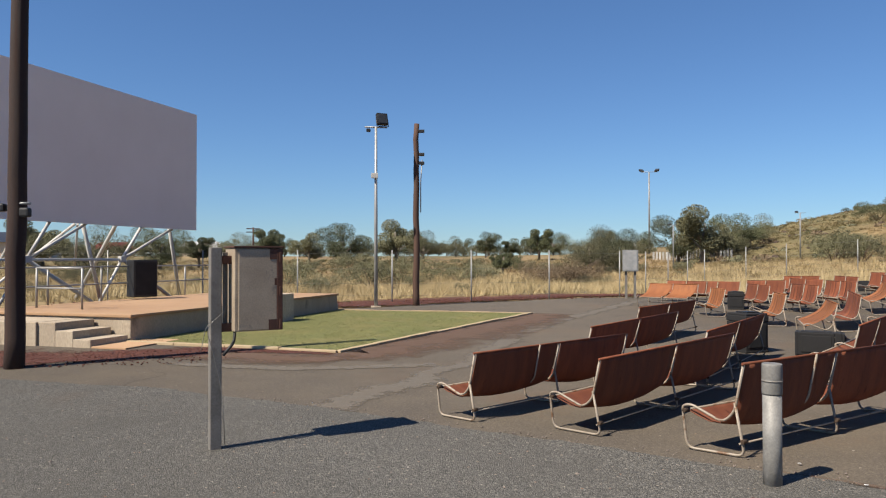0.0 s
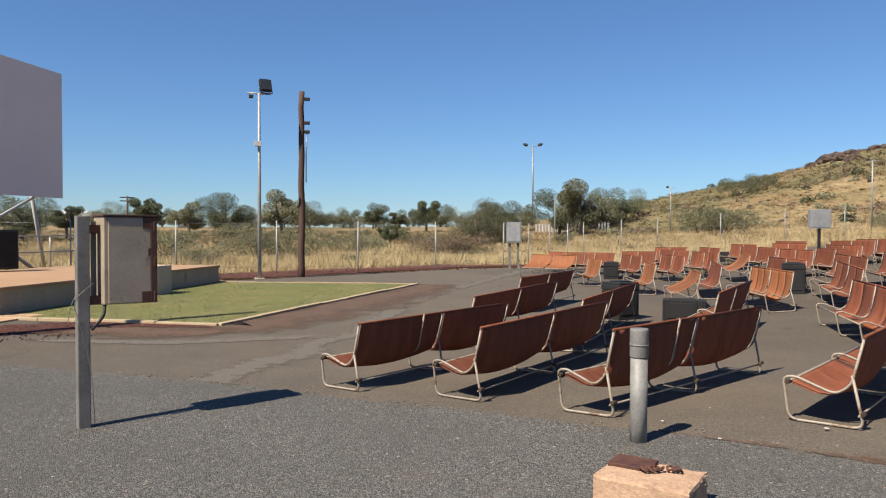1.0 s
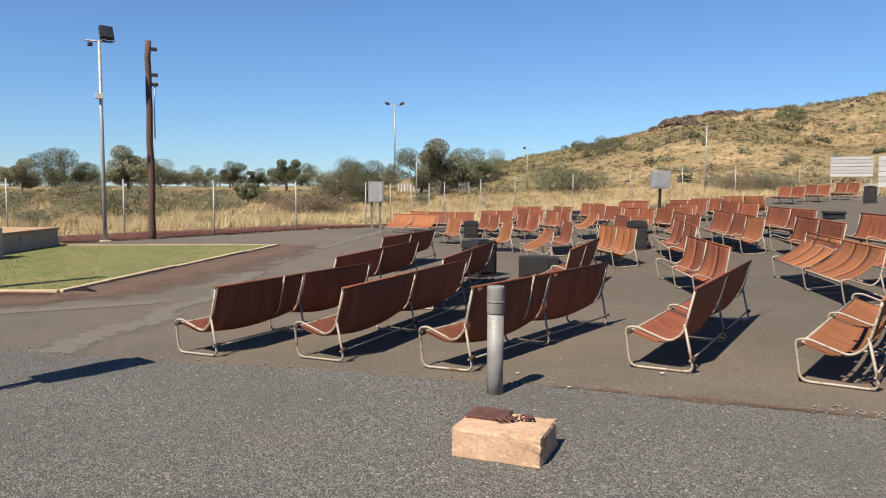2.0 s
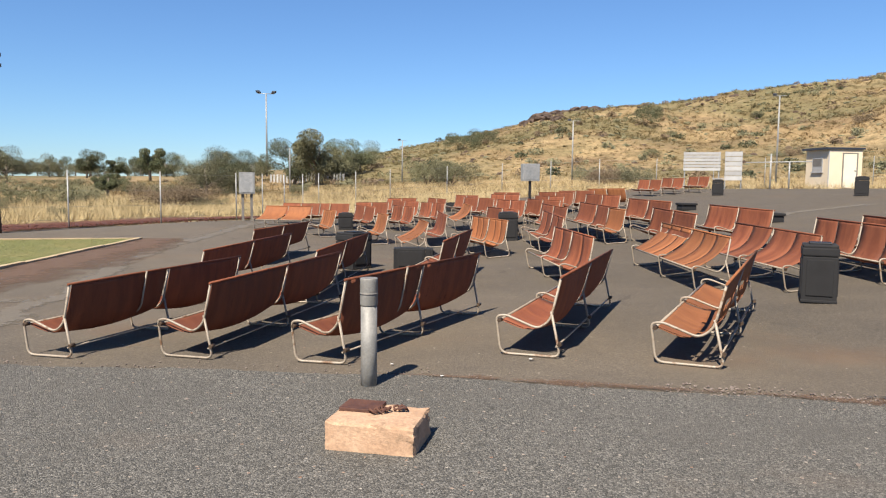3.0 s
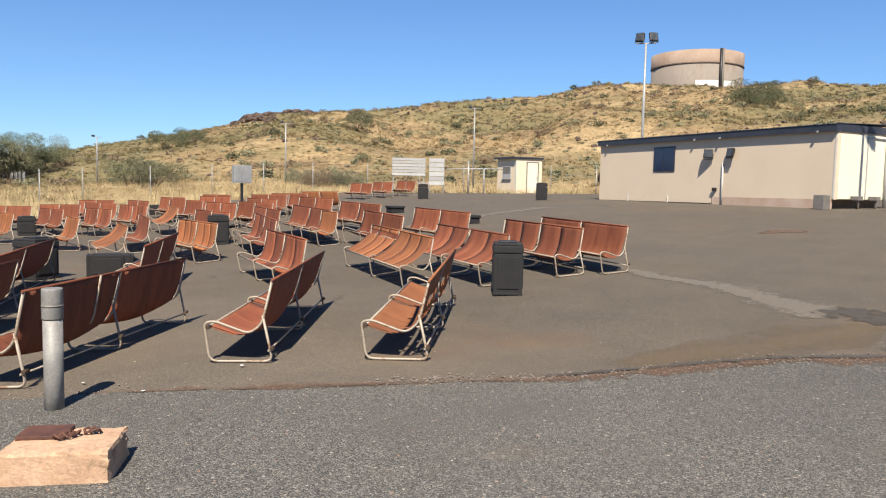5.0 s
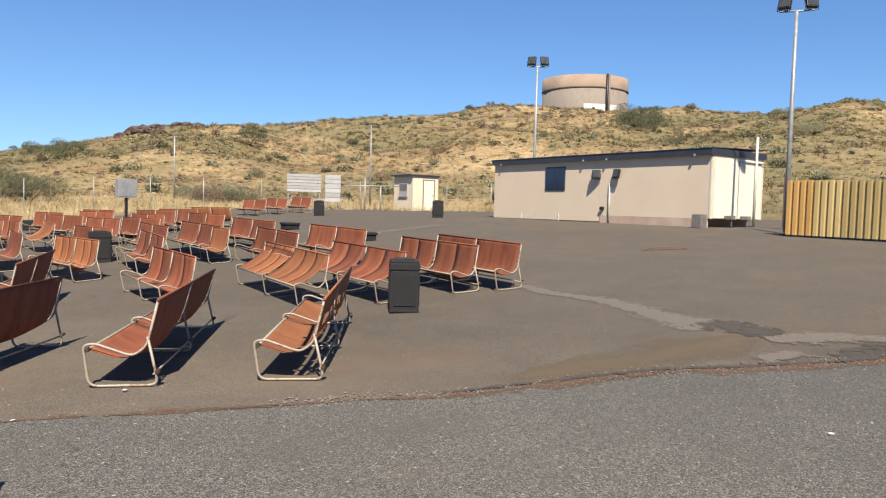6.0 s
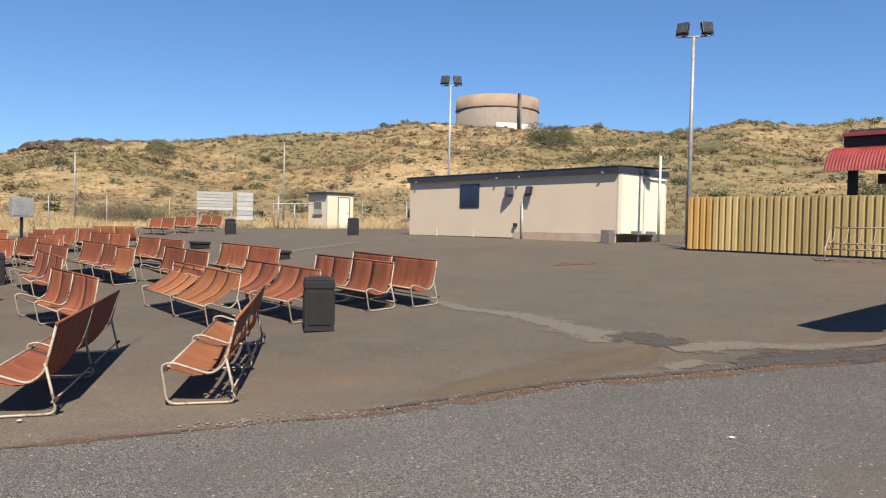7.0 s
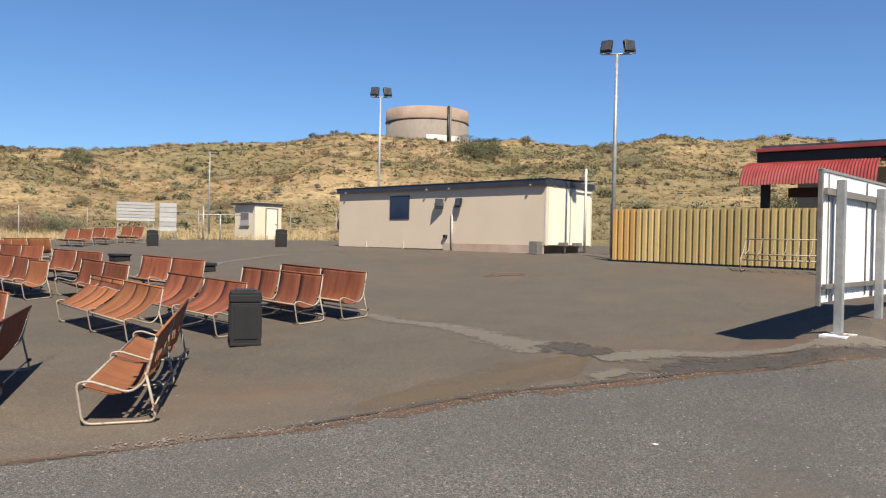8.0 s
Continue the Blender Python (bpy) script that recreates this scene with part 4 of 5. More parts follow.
for i, (a, b, kw) in enumerate((
        ((7.05, 25.3), (8.35, 24.2), dict(taut=0.7, cloth=M_canvas_tan, deep=1.6)),
        ((9.4, 27.36), (10.3, 25.6), dict()),
        ((10.91, 26.43), (11.4, 24.5), dict()),
        ((12.2, 25.9), (12.03, 23.3), dict()),
        ((7.75, 21.4), (7.75, 20.3), dict(bays=1, slits=5, cloth=M_canvas_tan)),
        ((8.35, 18.7), (8.05, 17.35), dict(bays=1, slits=5, cloth=M_canvas_tan)),
        ((7.95, 15.4), (7.3, 13.7), dict(bays=1, slits=6, cloth=M_canvas_tan, taut=0.8)),
        ((9.81, 17.82), (8.98, 15.8), dict(slits=4, bays=1)),
        ((14.24, 23.9), (14.09, 21.6), dict()),
        ((12.17, 20.47), (11.5, 18.8), dict(slits=4, bays=1, cloth=M_canvas_tan, taut=0.7)),
        ((11.33, 17.67), (10.97, 15.6), dict()),
        ((13.68, 20.79), (13.5, 18.9), dict()),
        ((14.2, 19.8), (14.0, 17.8), dict()),
        ((12.82, 17.12), (11.9, 14.8), dict()),
        ((26.5, 27.6), (26.15, 25.7), dict()),
        ((27.9, 27.4), (27.5, 25.6), dict()),
        ((29.3, 27.0), (28.9, 25.3), dict()),
        ((17.3, 23.4), (17.5, 21.5), dict()),
        ((18.1, 23.2), (18.3, 21.3), dict()),
        ((19.4, 23.0), (19.7, 21.2), dict(front=-1, cloth=M_canvas_tan)),
        ((16.0, 24.8), (16.0, 22.8), dict()),
        ((15.6, 21.3), (15.4, 19.4), dict()),
        ((10.6, 22.4), (10.5, 20.6), dict(slits=3)),
        ((12.9, 27.9), (13.3, 26.0), dict()),
        ((13.6, 25.6), (13.3, 23.6), dict()),
        ((8.6, 28.4), (9.6, 26.9), dict()),
        ((10.0, 24.2), (9.9, 22.3), dict()),
        ((11.9, 22.9), (11.8, 21.0), dict(slits=2)),
        ((15.2, 26.2), (15.1, 24.3), dict()),
        ((16.9, 26.0), (16.9, 24.1), dict()),
        ((16.5, 19.6), (16.2, 17.6), dict()))):
    bench(a, b, seed=40 + i, sag=0.05, label=FARL, **kw)


# ---- bins ----
def bin_at(m, label, h=0.74, w=0.235):
    ob = thing("litter_bin", m, label, "bin", "black litter bins")
    part("body", boxes(((-w, -w, 0.02), (w, w, h - 0.16)), bevel=0.015), M_bin, ob)
    part("foot", boxes(((-w - 0.005, -w - 0.005, 0.0), (w + 0.005, w + 0.005, 0.04)), bevel=0.01), M_bin, ob)
    for s in (-1, 1):
        for ax in (0, 1):
            y0, y1 = (s * (w + 0.012), s * (w - 0.01))
            a = (-w + 0.05, min(y0, y1), 0.09) if ax == 0 else (min(y0, y1), -w + 0.05, 0.09)
            b = (w - 0.05, max(y0, y1), h - 0.2) if ax == 0 else (max(y0, y1), w - 0.05, h - 0.2)
            part("panel", boxes((a, b), bevel=0.008), M_bin, ob)
    hood = boxes(((-w - 0.008, -w - 0.008, h - 0.155), (w + 0.008, w + 0.008, h - 0.05)), ((-w + 0.004, -w + 0.004, h - 0.055), (w - 0.004, w - 0.004, h - 0.01)), bevel=0.018)
    lidob = part("hood", hood, M_bin, ob)
    part("opening", boxes(((-0.13, -0.13, h - 0.012), (0.13, 0.13, h + 0.012)), bevel=0.006), M_black, lidob)
    return ob


def stand(x, y, turn=0.0):
    return pose(x, y, site(x, y), 0, 0, turn)


BINL = "square black plastic litter bin standing on asphalt"
bin_at(stand(8.86, 5.9, -52), BINL, 0.75, 0.205)
for x, y, t, h in ((9.25, 23.4, -20, 0.57), (10.68, 15.75, -30, 0.72), (15.35, 21.2, -35, 0.56), (27.0, 23.2, -50, 0.70), (27.6, 16.95, -58, 0.74), (5.25, 12.8, 20, 0.68)):
    bin_at(stand(x, y, t), BINL, h)
for x, y, t in ((27.0, 23.2, -50),):
    lid_ = thing("bin_cover", pose(x, y, site(x, y) + 0.712, 0, 0, t), "pale flat cover lying on a black bin", "cover")
    part("cover", boxes(((-0.26, -0.26, 0), (0.26, 0.26, 0.05)), bevel=0.01), M_board, lid_)
for x, y, t in ((5.89, 12.4, 62), (15.7, 28.0, 60)):
    bin_at(pose(x, y, site(x, y) + 0.205, 90, 0, t), "black plastic litter bin lying on its side", 0.74, 0.185)
for x, y, t in ((17.5, 13.2, 60), (19.9, 18.4, 65)):
    ob = thing("squat_bin", pose(x, y, site(x, y), 0, 0, t), "squat black plastic bin with a wide flat rim", "bin")
    part("tray", boxes(((-0.27, -0.25, 0.0), (0.27, 0.25, 0.17)), bevel=0.02), M_bin, ob)
    part("rim", boxes(((-0.31, -0.28, 0.172), (0.31, 0.28, 0.25)), bevel=0.025), M_bin, ob)

# ---- bollard, block, post with cabinet ----
ob = thing("bollard", stand(2.32, 5.25), "round grey steel bollard with a banded cap", "bollard")
bm = bmesh.new()
rod(bm, [(0, 0, -0.1), (0, 0, 0.645)], 0.064, 28)
part("pipe", bm, M_bollard, ob)
bm = bmesh.new()
rod(bm, [(0, 0, 0.646), (0, 0, 0.655), (0, 0, 0.80), (0, 0, 0.835), (0, 0, 0.855), (0, 0, 0.862)], 0.069, 28, [0.97, 1, 1, 1, 0.99, 0.95])
cap = part("cap", bm, M_bollard, ob, "wider galvanised cap")
bm = bmesh.new()
rod(bm, [(0, 0, 0.735), (0, 0, 0.748)], 0.0715, 28)
part("band", bm, M_postgrey, cap)

ba, bb_ = Vector((1.52, 4.07, 0)), Vector((1.93, 3.71, 0))
bx = (bb_ - ba).normalized()
by = Vector((-bx.y, bx.x, 0))
BLK = Matrix(((bx.x, by.x, 0, ba.x), (bx.y, by.y, 0, ba.y), (0, 0, 1, 0.012), (0, 0, 0, 1)))
blk = thing("concrete_footing", BLK, "ochre-stained concrete footing with chipped corners", "footing")
bm = bmesh.new()
box(bm, (0, 0, -0.03), (0.56, 0.42, 0.175))
bmesh.ops.subdivide_edges(bm, edges=bm.edges[:], cuts=9, use_grid_fill=True)
for v in bm.verts:
    edge = (abs(v.co.x - 0.28) > 0.27) + (abs(v.co.y - 0.21) > 0.20) + (abs(v.co.z - 0.07) > 0.10)
    k = 0.004 + (0.016 if edge >= 2 else 0)
    if v.co.x > 0.5 and v.co.y > 0.3 and v.co.z > 0.12:
        k = 0.035
    v.co += (Vector((0.28, 0.21, 0.07)) - v.co).normalized() * k * (0.5 + noise.noise(v.co * 23))
part("block", bm, M_block, blk)
pl = part("plate", boxes(((0.02, 0.21, 0.172), (0.27, 0.41, 0.196)), bevel=0.004), M_rust, blk, "rusty steel plate")
bm = bmesh.new()
rnd = random.Random(4)
for k in range(5):
    pts = [(0.26 + 0.035 * k + rnd.uniform(-0.02, 0.02), 0.22 + 0.02 * k + rnd.uniform(-0.02, 0.02), 0.19 + 0.012 * math.sin(k))]
    pts += [(pts[0][0] + 0.03 * math.cos(a), pts[0][1] + 0.025 * math.sin(a), 0.196 + 0.012 * math.sin(2 * a + k)) for a in (0, 1, 2, 3, 4, 5, 6)]
    rod(bm, pts[1:], 0.008, 6)
part("chain", bm, M_rust, blk, "short rusty chain")

pst = thing("post_with_cabinet", stand(-1.92, 6.24, 29), "weathered steel post carrying a grey metal switch cabinet", "post")
part("post", boxes(((-0.047, -0.047, -0.1), (0.047, 0.047, 1.70)), bevel=0.008), M_postgrey, pst)
for z in (1.03, 1.60):
    part("bracket", boxes(((0.049, -0.03, z - 0.04), (0.16, 0.04, z + 0.03)), bevel=0.004), M_rust, pst)
part("back_rail", boxes(((0.075, 0.045, 1.0), (0.115, 0.075, 1.66)), bevel=0.003), M_postgrey, pst)
cab = part("cabinet", boxes(((0.13, -0.14, 0.995), (0.53, 0.20, 1.695)), bevel=0.006), M_boxgrey, pst, "grey painted metal cabinet streaked with rust")
part("cabinet_door", boxes(((0.16, -0.156, 1.005), (0.482, -0.142, 1.685)), bevel=0.003), M_boxgrey, cab)
part("rust_edge", boxes(((0.484, -0.160, 1.0), (0.533, -0.142, 1.69)), bevel=0.003), M_rust, cab, "rusted door edge")
for z0, z1, w_ in ((1.60, 1.69, 0.06), (1.0, 1.09, 0.07), (1.38, 1.44, 0.02)):
    part("rust_patch", boxes(((0.482 - w_, -0.159, z0), (0.483, -0.157, z1))), M_rust, cab, "flaking rust by the hinge")
part("top_trim", boxes(((0.12, -0.165, 1.697), (0.54, 0.21, 1.712)), bevel=0.003), M_rust, cab)
for z in (1.05, 1.33, 1.62):
    part("hinge", boxes(((0.503, -0.175, z - 0.04), (0.523, -0.161, z + 0.04)), bevel=0.003), M_rust, cab)
bm = bmesh.new()
rod(bm, rounded([(0.16, -0.02, 0.99), (0.15, -0.04, 0.90), (0.05, -0.08, 0.80)], 0.05), 0.013, 6)
part("conduit", bm, M_black, pst)
bm = bmesh.new()
rod(bm, rounded([(0.07, -0.07, 1.17), (-0.05, -0.075, 1.07), (-0.08, -0.075, 1.0), (-0.03, -0.075, 0.82), (0.02, -0.07, 0.62), (0.05, -0.07, 0.42), (0.07, -0.065, 0.05)], 0.06), 0.003, 5)
rod(bm, rounded([(-0.06, -0.075, 1.08), (-0.1, -0.075, 1.0), (-0.12, -0.07, 0.88), (-0.13, -0.07, 0.84)], 0.05), 0.003, 5)
part("loose_wire", bm, M_wire, pst, "loose pale wire")


# ---- poles and lamps ----
def timber_pole(x, y, h, r, material, label, lean=0.0):
    ob = thing("timber_pole", stand(x, y), label, "pole")
    pts = [(0.05 * noise.noise(Vector((i * 0.7, x, 0))) + lean * i, 0.04 * noise.noise(Vector((0, i * 0.7, x))), -0.2 + (h + 0.2) * i / 12) for i in range(13)]
    bm = bmesh.new()
    rod(bm, pts, r, 14, [1.06 - 0.25 * i / 12 for i in range(13)])
    part("trunk", bm, material, ob)
    return ob


pole = timber_pole(-0.92, 25.41, 6.25, 0.11, M_wood_red, "weathered brown timber pole with old insulators")
for z, s in ((6.0, 1), (5.2, 1), (4.9, 1)):
    part("bracket", boxes(((0.08, -0.05, z - 0.06), (0.28, 0.05, z + 0.05)), bevel=0.02), M_black, pole)
bm = bmesh.new()
rod(bm, [(0.20, 0, 5.0), (0.15, 0, 4.2), (0.15, 0, 3.2)], 0.02, 6)
part("conduit", bm, M_galv, pole)
dark = timber_pole(-6.31, 10.91, 7.2, 0.135, M_wood, "dark stained timber pole beside the red gravel", 0.006)
lampb = part("lamp", boxes(((0.10, -0.1, 2.22), (0.24, 0.02, 2.36)), bevel=0.03), M_black, dark)
bm = bmesh.new()
rod(bm, [(0.05, -0.08, 2.42), (0.26, -0.06, 2.42)], 0.02, 6)
part("bracket", bm, M_galv, dark)
part("lamp", boxes(((-0.28, -0.1, 2.30), (-0.12, 0.02, 2.42)), bevel=0.03), M_black, dark)


def light_pole(x, y, z, h, heads, turn=0.0, k=1.0, arm=0.9, label="galvanised steel pole with floodlights", r=0.075):
    ob = thing("light_pole", pose(x, y, z, 0, 0, turn), label, "light pole")
    bm = bmesh.new()
    rod(bm, [(0, 0, -0.3), (0, 0, h * 0.5), (0, 0, h)], r, 12, [1, 0.85, 0.65])
    part("pole", bm, M_galv, ob)
    part("base_plate", boxes(((-0.16, -0.16, -0.1), (0.16, 0.16, 0.04)), bevel=0.01), M_conc, ob)
    bm = bmesh.new()
    rod(bm, [(-arm * 0.5, 0, h - 0.02), (arm * 0.5, 0, h - 0.02)], 0.035 * k, 8)
    part("cross_arm", bm, M_galv, ob)
    for dx, yaw, tip in heads:
        floodlamp(ob, pose(dx, 0, h + 0.08 * k, tip, 0, yaw), k)
    return ob


lp = light_pole(-2.23, 24.55, 0, 6.0, ((0.22, 20, -15),), 8, 0.8, 0.75, r=0.065)
part("camera_box", boxes(((-0.16, -0.14, 4.28), (0.06, 0.02, 4.44)), bevel=0.01), M_white, lp, "small white box")
part("sensor", boxes(((-0.32, -0.05, 5.82), (-0.18, 0.05, 5.93)), bevel=0.02), M_black, lp)
light_pole(34.0, 15.35, 1.45, 7.35, ((-0.30, -20, -15), (0.36, 25, -15)), -66, 0.85, 0.9)
light_pole(24.1, 2.66, 1.15, 6.55, ((-0.34, -25, -15), (0.40, 25, -15)), -80, 0.75, 0.95)
x, y, z = on_land(15.6, 110)
light_pole(x, y, z - 0.3, 12.75 - z + 1.6, ((-1.0, 20, -60), (1.0, -20, -60)), -15, 1.2, 2.2, "tall sports-ground light pole far off", 0.15)
for az, r, el, k in ((38.8, 62, 4.75, 1.2), (53.1, 56, 6.25, 1.2), (25.8, 75, 3.2, 1.2), (17.3, 70, 2.5, 1.2)):
    x, y, z = on_land(az, r)
    light_pole(x, y, z, 1.6 + r * math.tan(radians(el)) - z, ((-0.3, 0, -70),), -az, k * 0.45, 0.9, "thin grey street light pole on the hillside", 0.07)

# ---- cabinets on legs ----
def leg_cabinet(x, y, h, w, label, z=None, legs=2):
    ob = thing("pillar_cabinet", pose(x, y, site(x, y) if z is None else z, 0, 0, -15), label, "cabinet")
    part("cabinet", boxes(((-w / 2, -0.16, h * 0.56), (w / 2, 0.16, h)), bevel=0.012), M_galv, ob)
    part("cabinet_door", boxes(((-w / 2 + 0.04, -0.175, h * 0.59), (w / 2 - 0.04, -0.162, h * 0.97)), bevel=0.004), M_galv, ob)
    for s in ((-1, 1) if legs == 2 else (0,)):
        part("leg", boxes(((s * w * 0.28 - 0.05, -0.05, -0.2), (s * w * 0.28 + 0.05, 0.05, h * 0.56 - 0.002))), M_postgrey if legs == 2 else M_black, ob)
    return ob


leg_cabinet(7.6, 30.0, 1.95, 0.62, "grey steel electrical cabinet on two legs")
leg_cabinet(20.9, 29.1, 1.85, 0.85, "grey steel cabinet on a dark single leg", None, 1)


# ---- white sign boarding by the road ----
P1, P2 = Vector((10.19, -1.65, 0)), Vector((11.73, -2.38, 0))
pd = (P2 - P1).normalized()
pn = Vector((-pd.y, pd.x, 0))
if pn.y < 0:
    pn = -pn
SG = Matrix(((pd.x, pn.x, 0, P1.x), (pd.y, pn.y, 0, P1.y), (0, 0, 1, 0.585), (0, 0, 0, 1))) @ Matrix.Scale(0.85, 4)
sg = thing("hoarding", SG, "back of a white ribbed steel hoarding on grey posts", "hoarding")
for k in range(3):
    part("post", boxes(((2.0 * k - 0.048, -0.048, -0.3), (2.0 * k + 0.048, 0.07, 2.20)), bevel=0.01), M_galv, sg)
    part("footing", boxes(((2.0 * k - 0.26, -0.17, -0.25), (2.0 * k + 0.26, 0.19, -0.012 + 0.055 * k)), bevel=0.004), M_bright, sg, "pale concrete footing")
part("top_rail", boxes(((-0.38, 0.072, 1.97), (4.4, 0.13, 2.07)), bevel=0.006), M_postgrey, sg)
part("bottom_rail", boxes(((-0.38, 0.072, 0.64), (4.4, 0.13, 0.71)), bevel=0.006), M_postgrey, sg)
part("end_frame", boxes(((-0.44, 0.13, 0.40), (-0.385, 0.19, 2.33)), bevel=0.006), M_postgrey, sg, "grey edge channel")
part("top_cap", boxes(((-0.44, 0.13, 2.30), (4.4, 0.20, 2.34)), bevel=0.004), M_galv, sg)
for k in range(6):
    verts = []
    for i in range(33):
        x = -0.38 + 0.8 * k + 0.795 * i / 32
        yv = 0.14 + (0.034 if (i // 2) % 2 else 0.0)
        verts += [(x, yv, 0.45), (x, yv, 2.29)]
    fs = [(2 * i, 2 * i + 2, 2 * i + 3, 2 * i + 1) for i in range(32)]
    ob = part("sheet", arrays("sheet", verts, fs, M_bright), None, sg)
    s = ob.modifiers.new("thick", "SOLIDIFY")
    s.thickness = 0.012
for k in range(3):
    part("stud", boxes(((-0.17 + 1.85 * k, 0.131, 0.5), (-0.13 + 1.85 * k, 0.138, 2.28))), M_postgrey, sg)

# ---- bike rack ----
rk = Matrix(((fd.x, fn.x, 0, 21.35), (fd.y, fn.y, 0, -1.2), (0, 0, 1, site(21.2, -1.8)), (0, 0, 0, 1)))
rack = thing("bicycle_rack", rk @ pose(0, -0.55, 0), "low galvanised tube bicycle rack by the sheet fence", "bicycle rack")
for z, y in ((0.28, 0.0), (0.42, 0.0), (0.82, 0.3)):
    bm = bmesh.new()
    rod(bm, [(0, y, z), (2.0, y, z)], 0.018)
    part("bar", bm, M_tube, rack)
for k in range(7):
    bm = bmesh.new()
    x = 0.1 + 0.3 * k
    rod(bm, rounded([(x, 0, 0.28), (x, -0.15, 0.42), (x, 0.15, 0.50), (x, 0.3, 0.82)], 0.08), 0.010, 6)
    part("hoop", bm, M_tube, rack)
for x in (0.0, 2.0):
    bm = bmesh.new()
    rod(bm, rounded([(x, 0.35, 0.012), (x, -0.18, 0.012), (x, -0.18, 0.3), (x, 0.0, 0.44), (x, 0.3, 0.82)], 0.06), 0.02)
    part("foot", bm, M_tube, rack)

# red sign on a post behind the hut corner
sp = thing("road_sign", pose(26.6, 2.7, 1.2, 0, 0, -84), "small red and white sign on timber posts", "sign")
part("post", boxes(((-0.35, -0.03, -0.2), (-0.28, 0.03, 1.9))), M_wood_red, sp)
part("cross_bar", boxes(((-0.55, -0.05, 1.45), (0.1, -0.032, 1.52))), M_wood_red, sp)
bm = bmesh.new()
rod(bm, [(0, -0.06, 1.1), (0, -0.03, 1.1)], 0.30, 24)
dsc = part("disc", bm, M_sign, sp)
part("bar", boxes(((-0.18, -0.068, 1.06), (0.18, -0.062, 1.14))), M_white, dsc)

# ---- scoreboards ----
for az, r, w, z0, z1, nm in ((48.15, 47, 2.1, 1.15, 2.28, "white slatted board on steel posts"), (50.3, 47.5, 0.97, 0.55, 2.28, "white upright notice board on steel posts")):
    x, y = r * math.sin(radians(az)), r * math.cos(radians(az))
    z = land(x, y) - 0.0
    bd = thing("notice_board", pose(x, y, z, 0, 0, -az + 3), nm, "notice board")
    for s in (-1, 1):
        part("post", boxes(((s * w * 0.46 - 0.035, 0.05, -0.3), (s * w * 0.46 + 0.035, 0.13, z1))), M_galv, bd)
    n = 6
    for k in range(n):
        a = z0 + (z1 - z0) * k / n
        part("slat", boxes(((-w / 2, -0.02, a + 0.01), (w / 2, 0.045, a + (z1 - z0) / n - 0.025)), bevel=0.004), M_board, bd)


# ---- wire fence ----
FENCE = [(-16.0, 27.5), (-1.9, 27.6), (1.07, 28.09), (4.19, 29.22), (7.4, 31.0), (14.5, 41.0), (19.5, 42.0), (26.5, 40.0), (32.0, 37.0), (38.5, 33.5), (45, 27), (48, 18), (49, 5)]
fence = thing("wire_fence", Matrix(), "galvanised post and wire mesh fence", "fence")
line = []
for (ax_, ay_), (bx_, by_) in zip(FENCE, FENCE[1:]):
    n = max(1, round(math.hypot(bx_ - ax_, by_ - ay_) / 3.3))
    line += [(ax_ + (bx_ - ax_) * k / n, ay_ + (by_ - ay_) * k / n) for k in range(n)]
line.append(FENCE[-1])
bm = bmesh.new()
rod(bm, [(0, 0, -0.4), (0, 0, 1.95)], 0.025, 8)
post_mesh = mesh_of(bm, "post", M_galv)
for x, y in line:
    ob = part("post", post_mesh, None, fence)
    ob.location = (x, y, land(x, y) + 0.03)
for h in (0.25, 0.7, 1.25, 1.84):
    bm = bmesh.new()
    rod(bm, [(x, y, land(x, y) + 0.03 + h) for x, y in line], 0.005, 4)
    part("wire", bm, M_wire, fence)

# pipe barrier between the boards and the kiosk hut
bar = thing("pipe_barrier", Matrix(), "galvanised pipe barrier rail on two posts", "barrier")
for az in (52.75, 53.95):
    x, y, z = on_land(az, 46)
    bm = bmesh.new()
    rod(bm, [(x, y, z - 0.2), (x, y, z + (2.05 if az < 53 else 1.6))], 0.045, 8)
    part("post", bm, M_galv, bar)
bm = bmesh.new()
rod(bm, [(*on_land(az, 46)[:2], on_land(az, 46)[2] + 1.58) for az in (51.1, 52.75, 53.95, 55.4)], 0.03, 6)
part("rail", bm, M_galv, bar)

# white rail posts by the far oval
pf = thing("white_post_row", Matrix(), "row of short white posts round a far oval", "posts")
for k in range(24):
    x, y, z = on_land(15.9 + 0.235 * k, 92 - 0.4 * k)
    bm = boxes(((x - 0.09, y - 0.09, z - 0.2), (x + 0.09, y + 0.09, z + 0.95)), bevel=0.01)
    part("post", bm, M_white, pf)

# ---- water tank ----
x, y = 178 * math.sin(radians(69.2)), 178 * math.cos(radians(69.2))
tank = thing("water_tank", pose(x, y, 23.4, 0, 0, 0), "round concrete water tank on the hill top, rust-stained rim", "water tank")


def drum(r0, r1, z0, z1, n=64):
    bm = bmesh.new()
    rings = []
    for r, z in ((r0, z0), (r1, z1)):
        rings.append([bm.verts.new((r * math.cos(k * math.tau / n), r * math.sin(k * math.tau / n), z)) for k in range(n)])
    for k in range(n):
        bm.faces.new((rings[0][k], rings[0][(k + 1) % n], rings[1][(k + 1) % n], rings[1][k])).smooth = True
    bm.faces.new(rings[1])
    return bm


